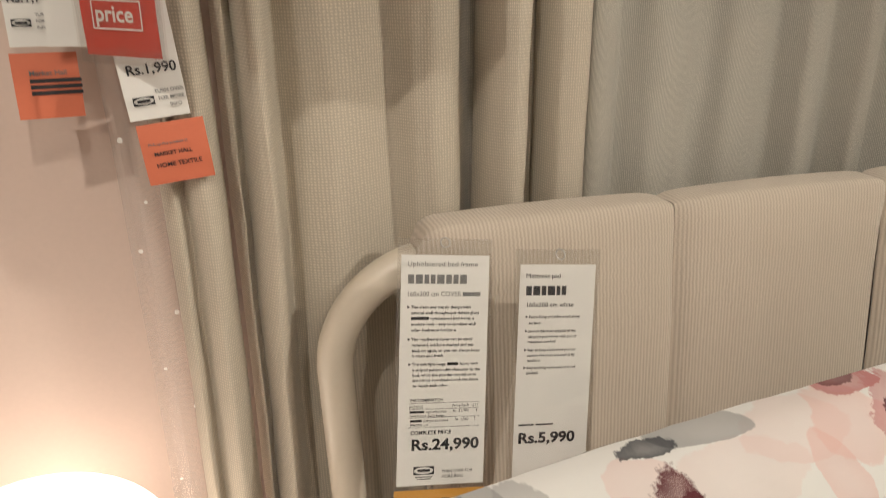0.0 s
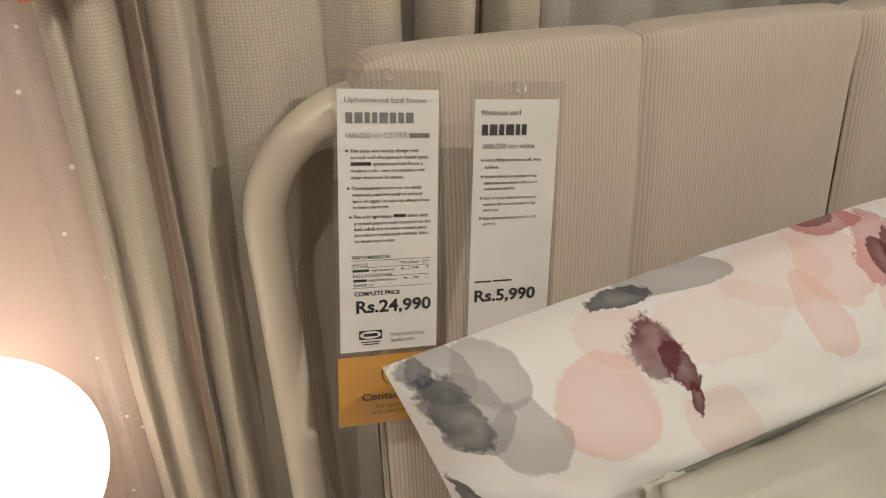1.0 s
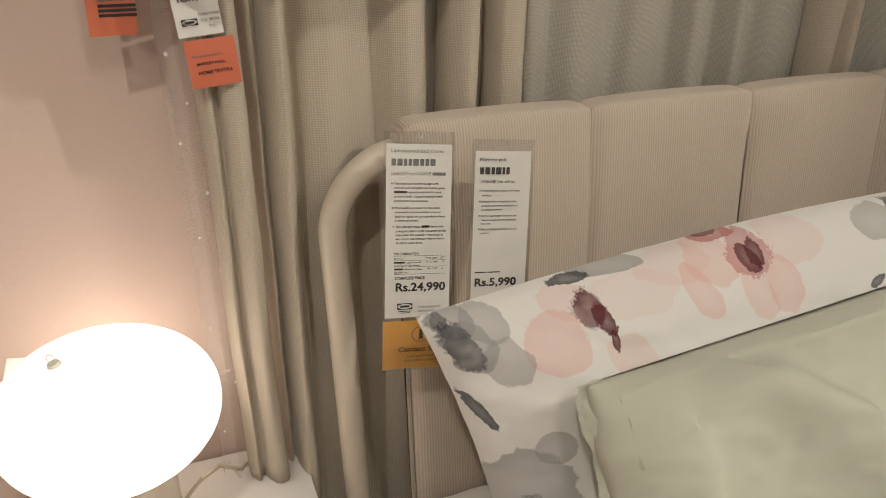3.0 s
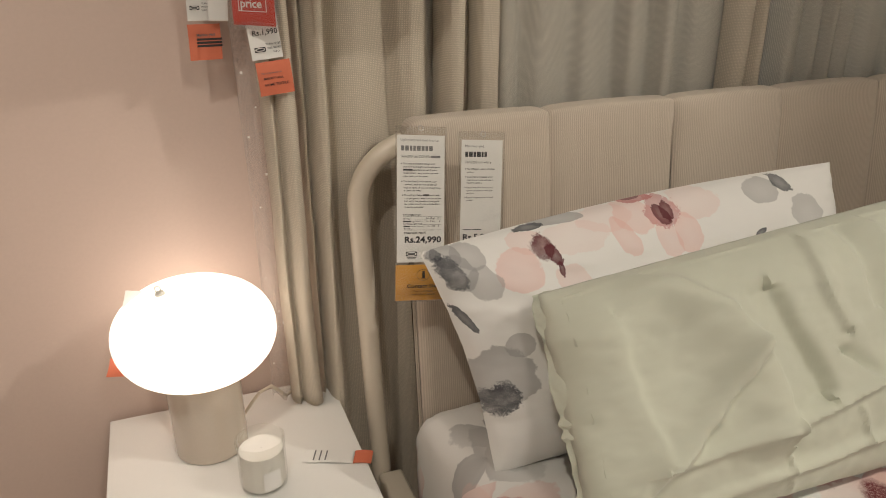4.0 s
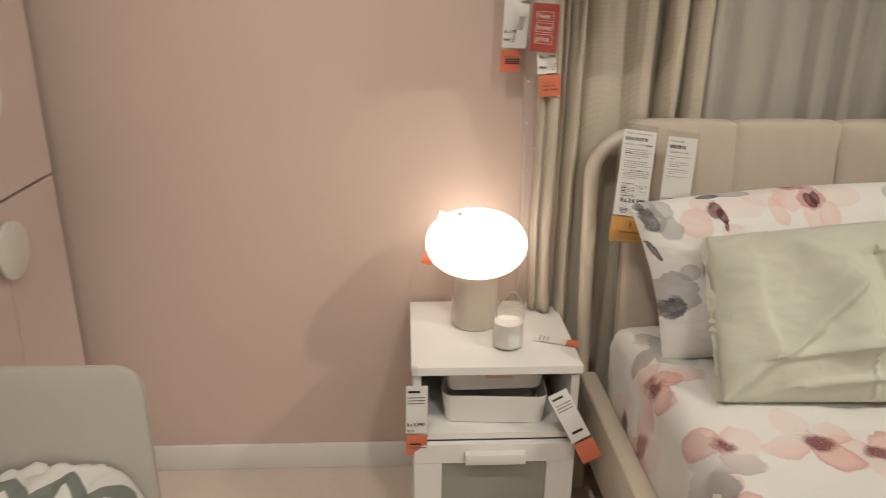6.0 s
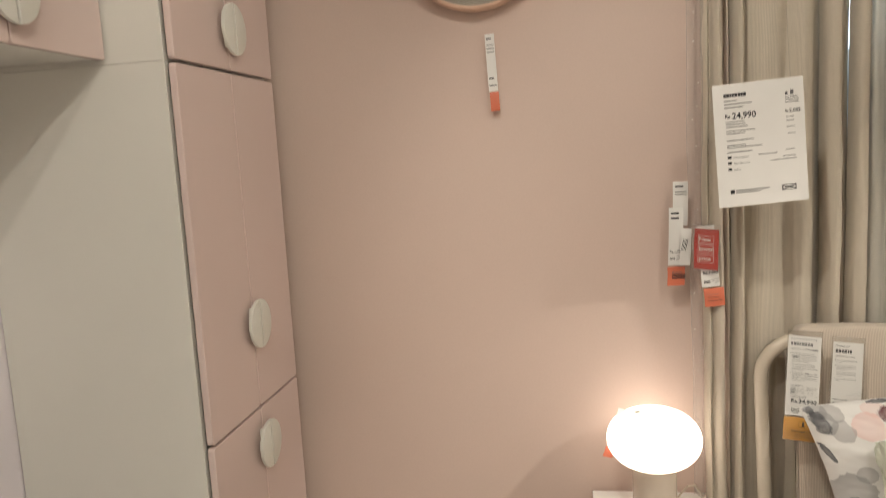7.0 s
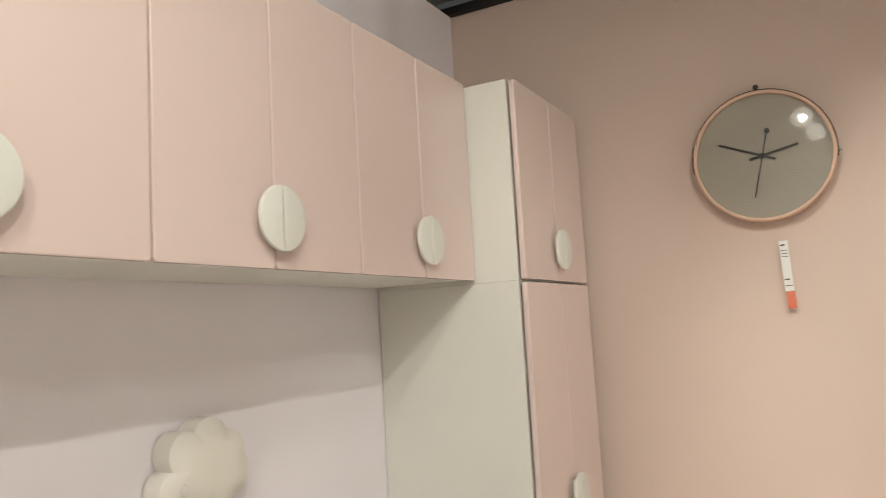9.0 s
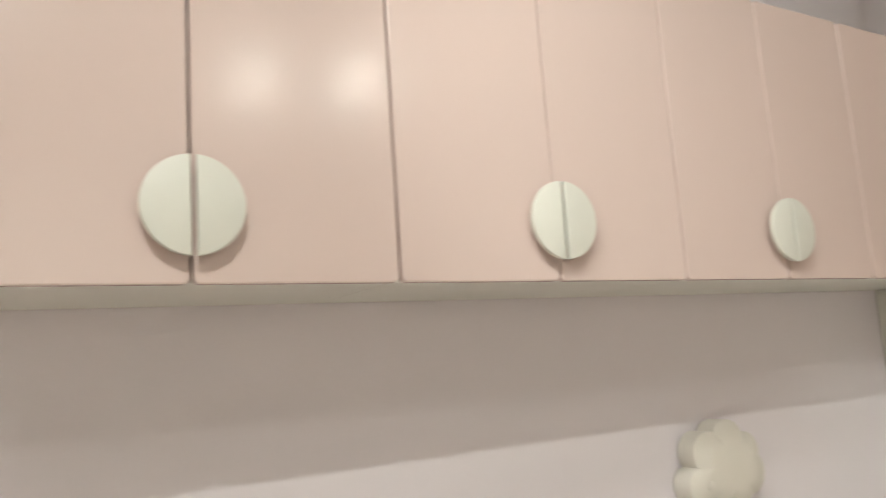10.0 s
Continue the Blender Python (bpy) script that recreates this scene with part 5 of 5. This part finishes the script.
clock_hand(-67, 0.145, 0.042, 0.0075, M_HAND, 0.041)
clock_hand(78, 0.112, 0.042, 0.0085, M_HAND, 0.0425)
clock_hand(194, 0.140, 0.082, 0.0042, M_DARK_BLUE, 0.044)
part("hub", merge(None, lathe([(0, 0.0475), (0.0085, 0.0475), (0.009, 0.044), (0.009, 0.0405)], 24), pose(0, 0, 0, 90)), M_DARK_BLUE, clock)
part("counterweight", merge(None, lathe([(0, 0.0475), (0.0085, 0.0475), (0.009, 0.045), (0.009, 0.044)], 24), pose(0.0205, 0, 0.080, 90)), M_DARK_BLUE, clock)
strap = [(0.2225 * math.cos(a), -0.030, 0.2225 * math.sin(a)) for a in (radians(-8 + 196 * k / 60) for k in range(61))]
bm = bmesh.new()
vs = [[bm.verts.new((x * q, y + dy, z * q)) for q, dy in ((1.0, -0.016), (1.0, 0.016), (0.988, 0.016), (0.988, -0.016))] for x, y, z in strap]
for a, b in zip(vs, vs[1:]):
    for k in range(4):
        bm.faces.new((a[k], a[(k + 1) % 4], b[(k + 1) % 4], b[k]))
bm.faces.new(vs[0]), bm.faces.new(vs[-1][::-1])
bmesh.ops.recalc_face_normals(bm, faces=bm.faces[:])
part("strap", bm, M_LEATHER, clock, "dark leather hanging strap")
part("knob", merge(None, lathe([(0, 0.052), (0.007, 0.051), (0.009, 0.046), (0.005, 0.040), (0.005, 0.0)], 24), pose(0, 0, 0.231, 90)), M_LEATHER, clock)
part("rivet", tube([(0.2185, -0.030, -0.012), (0.231, -0.030, -0.012)], 0.006, 12), M_STEEL, clock)
hang_tag(pose(-0.356, WALL_N - 0.030, 1.915, 0, -2, 0), 0.028, [
    ("paper", 0, 0.027, -0.175, -0.012, M_PAPER, [(None, 0.003, -0.028, 0.005, M_INK), (None, 0.003, -0.045, 0.003, M_GREY_PRINT), (None, 0.003, -0.055, 0.003, M_GREY_PRINT), (None, 0.003, -0.065, 0.003, M_GREY_PRINT), (None, 0.003, -0.14, 0.005, M_INK), (None, 0.003, -0.16, 0.004, M_GREY_PRINT)]),
    ("orange_card", 0.002, 0.028, -0.232, -0.178, M_ORANGE, [])], "narrow white and orange tag hanging under the clock")


# ---- cloud lamp ----
cloud = thing("cloud_lamp", pose(WALL_W + 0.001, -0.388, 1.410), "white plastic cloud-shaped wall lamp, switched off", "wall lamp")
lobes = ((-0.094, -0.037, 0.041), (-0.060, 0.034, 0.050), (0.006, 0.050, 0.056), (0.062, 0.022, 0.050), (0.074, -0.026, 0.052), (0.036, -0.053, 0.045), (-0.037, -0.049, 0.048))


def cloud_edge(a):
    best = 0.03
    c, q = math.cos(a), math.sin(a)
    for x, z, r in lobes:
        along, across = x * c + z * q, x * q - z * c
        if abs(across) < r:
            best = max(best, along + math.sqrt(r * r - across * across))
    return best


def cloud_face(u, v):
    a, w = 2 * math.pi * u, v
    r = cloud_edge(a)
    if w < 0.35:
        k = w / 0.35
        return (0.004 + 0.052 * k, r * math.cos(a), r * math.sin(a))
    k = (w - 0.35) / 0.65
    ease = math.cos(k * math.pi / 2)
    return (0.056 + 0.016 * math.sin(min(1, k * 2.2) * math.pi / 2), r * math.cos(a) * (1 - k) if k > 0.5 else r * math.cos(a) * (1 - k * 1.0), r * math.sin(a) * (1 - k))


bm = sheet(180, 26, cloud_face)
bmesh.ops.remove_doubles(bm, verts=bm.verts[:], dist=0.0004)
bmesh.ops.recalc_face_normals(bm, faces=bm.faces[:])
part("shell", bm, M_CLOUD, cloud, "moulded white plastic shell")
part("pull_switch", merge(None, lathe([(0, 0.006), (0.005, 0.005), (0.010, 0.003), (0.011, 0.0)], 24), pose(0.072, -0.085, -0.035, 0, 90, 0)), M_CLOUD, cloud)


# ---- single bed ----
sb = thing("single_bed", pose(0, 0, FLOOR), "pale single bed with a rounded panel end beside the wardrobe", "bed")
PX0, PX1, PY = WALL_W + 0.02, -0.597, 0.345
part("end_panel", slab(rounded(PX0, PX1, 0, 0.692 - FLOOR, (0, 0, 0.055, 0.055), 10), 0.018, 0.003), M_BED_PANEL, sb, "plain greige end panel with rounded corners", at=pose(0, PY, 0))
part("side_rail", box(PX1 - 0.04, PX1 - 0.02, -1.62, PY - 0.001, 0.20, 0.40, 0.003), M_WHITE, sb)
part("side_rail", box(PX0 + 0.01, PX0 + 0.03, -1.62, PY - 0.001, 0.20, 0.40, 0.003), M_WHITE, sb)
part("foot_panel", slab(rounded(PX0, PX1, 0, 0.45, (0, 0, 0.05, 0.05), 8), 0.018, 0.003), M_WHITE, sb, at=pose(0, -1.64, 0))
part("base", box(PX0 + 0.031, PX1 - 0.041, -1.61, PY - 0.002, 0.24, 0.27), M_WOOD, sb)
sm = tagged(part("mattress", box(PX0 + 0.035, PX1 - 0.045, -1.60, PY - 0.006, 0.271 + FLOOR, 0.43 + FLOOR, 0.04, seg=4), M_PAPER), "thin white mattress on the single bed", "mattress")


def quilt(u, v):
    x, y = PX0 + 0.02 + (PX1 - PX0 - 0.035) * u, -1.58 + (PY - 0.012 + 1.58) * v
    top = 0.465
    lump = 0.030 * wob(x * 3.5, y * 3.5, 1) + 0.030 * abs(wob(x * 8, y * 8, 6)) + 0.012 * abs(wob(x * 17 + 3, y * 15, 2)) + 0.004 * wob(x * 40, y * 40, 2)
    near = max(0.0, (y - (PY - 0.16)) / 0.16)
    edge = max(0.0, (u - 0.93) / 0.07)
    return (x + 0.010 * wob(x * 6, y * 9, 9), y - 0.012 * near * abs(wob(x * 9, 1.0)), top + lump * (0.6 + 0.6 * near) + 0.010 * near - 0.10 * edge ** 2.2)


q = tagged(part("duvet", sheet(150, 220, quilt, lambda u, v: (u * 0.9 + 0.012 * wob(u * 5, v * 9), v * 1.9 + 0.012 * wob(u * 7, v * 8, 3))), M_ZIGZAG), "rumpled white duvet with a grey zigzag pattern", "duvet")
q.modifiers.new("thick", "SOLIDIFY").thickness = 0.006


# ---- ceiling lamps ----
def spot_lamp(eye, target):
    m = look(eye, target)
    s = thing("track_or_fill_spotlight", m @ pose(0, 0, 0.0), "lit white track spotlight on a ceiling stem, three of the set added as fill", "spotlight", "track spotlights")
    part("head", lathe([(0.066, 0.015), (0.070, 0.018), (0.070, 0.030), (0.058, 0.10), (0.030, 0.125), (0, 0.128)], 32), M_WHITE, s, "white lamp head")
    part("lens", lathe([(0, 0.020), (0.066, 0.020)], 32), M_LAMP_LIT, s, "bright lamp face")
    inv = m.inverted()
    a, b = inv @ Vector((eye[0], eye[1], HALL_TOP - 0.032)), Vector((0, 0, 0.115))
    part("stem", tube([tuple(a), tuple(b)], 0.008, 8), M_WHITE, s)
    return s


# every spot gets a lamp body, the three added fill ones as well
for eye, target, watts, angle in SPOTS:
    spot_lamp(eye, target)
for x0, x1, y in ((-0.6, 0.6, -1.0), (-0.6, 0.6, -2.1)):
    tr = tagged(part("light_track", box(-1.4, 3.2, y - 0.018, y + 0.018, HALL_TOP - 0.032, HALL_TOP - 0.001, 0.003), M_WHITE), "white ceiling track for spotlights", "light track")
for k, y in enumerate((-3.0, -1.6, -0.2, 1.2)):
    tagged(part("ceiling_beam", box(WALL_W - 1.0, EAST, y - 0.05, y + 0.05, HALL_TOP - 0.09, HALL_TOP - 0.0335, 0.004), M_CEILING), "grey steel ceiling beam", "beam", "ceiling beams")
for y in (-2.2, -2.95):
    strip = thing("strip_light", pose(0.4, y, HALL_TOP - 0.17), "lit white linear strip light under the hall ceiling", "strip light", "strip lights")
    part("housing", box(-1.6, 1.6, -0.035, 0.035, 0.02, 0.06, 0.004), M_WHITE, strip)
    part("tube", box(-1.58, 1.58, -0.030, 0.030, 0.0, 0.0198, 0.004), M_STRIP, strip, "glowing diffuser")
    for x in (-1.2, 1.2):
        part("hanger", box(x - 0.01, x + 0.01, -0.01, 0.01, 0.0602, 0.17), M_WHITE, strip)
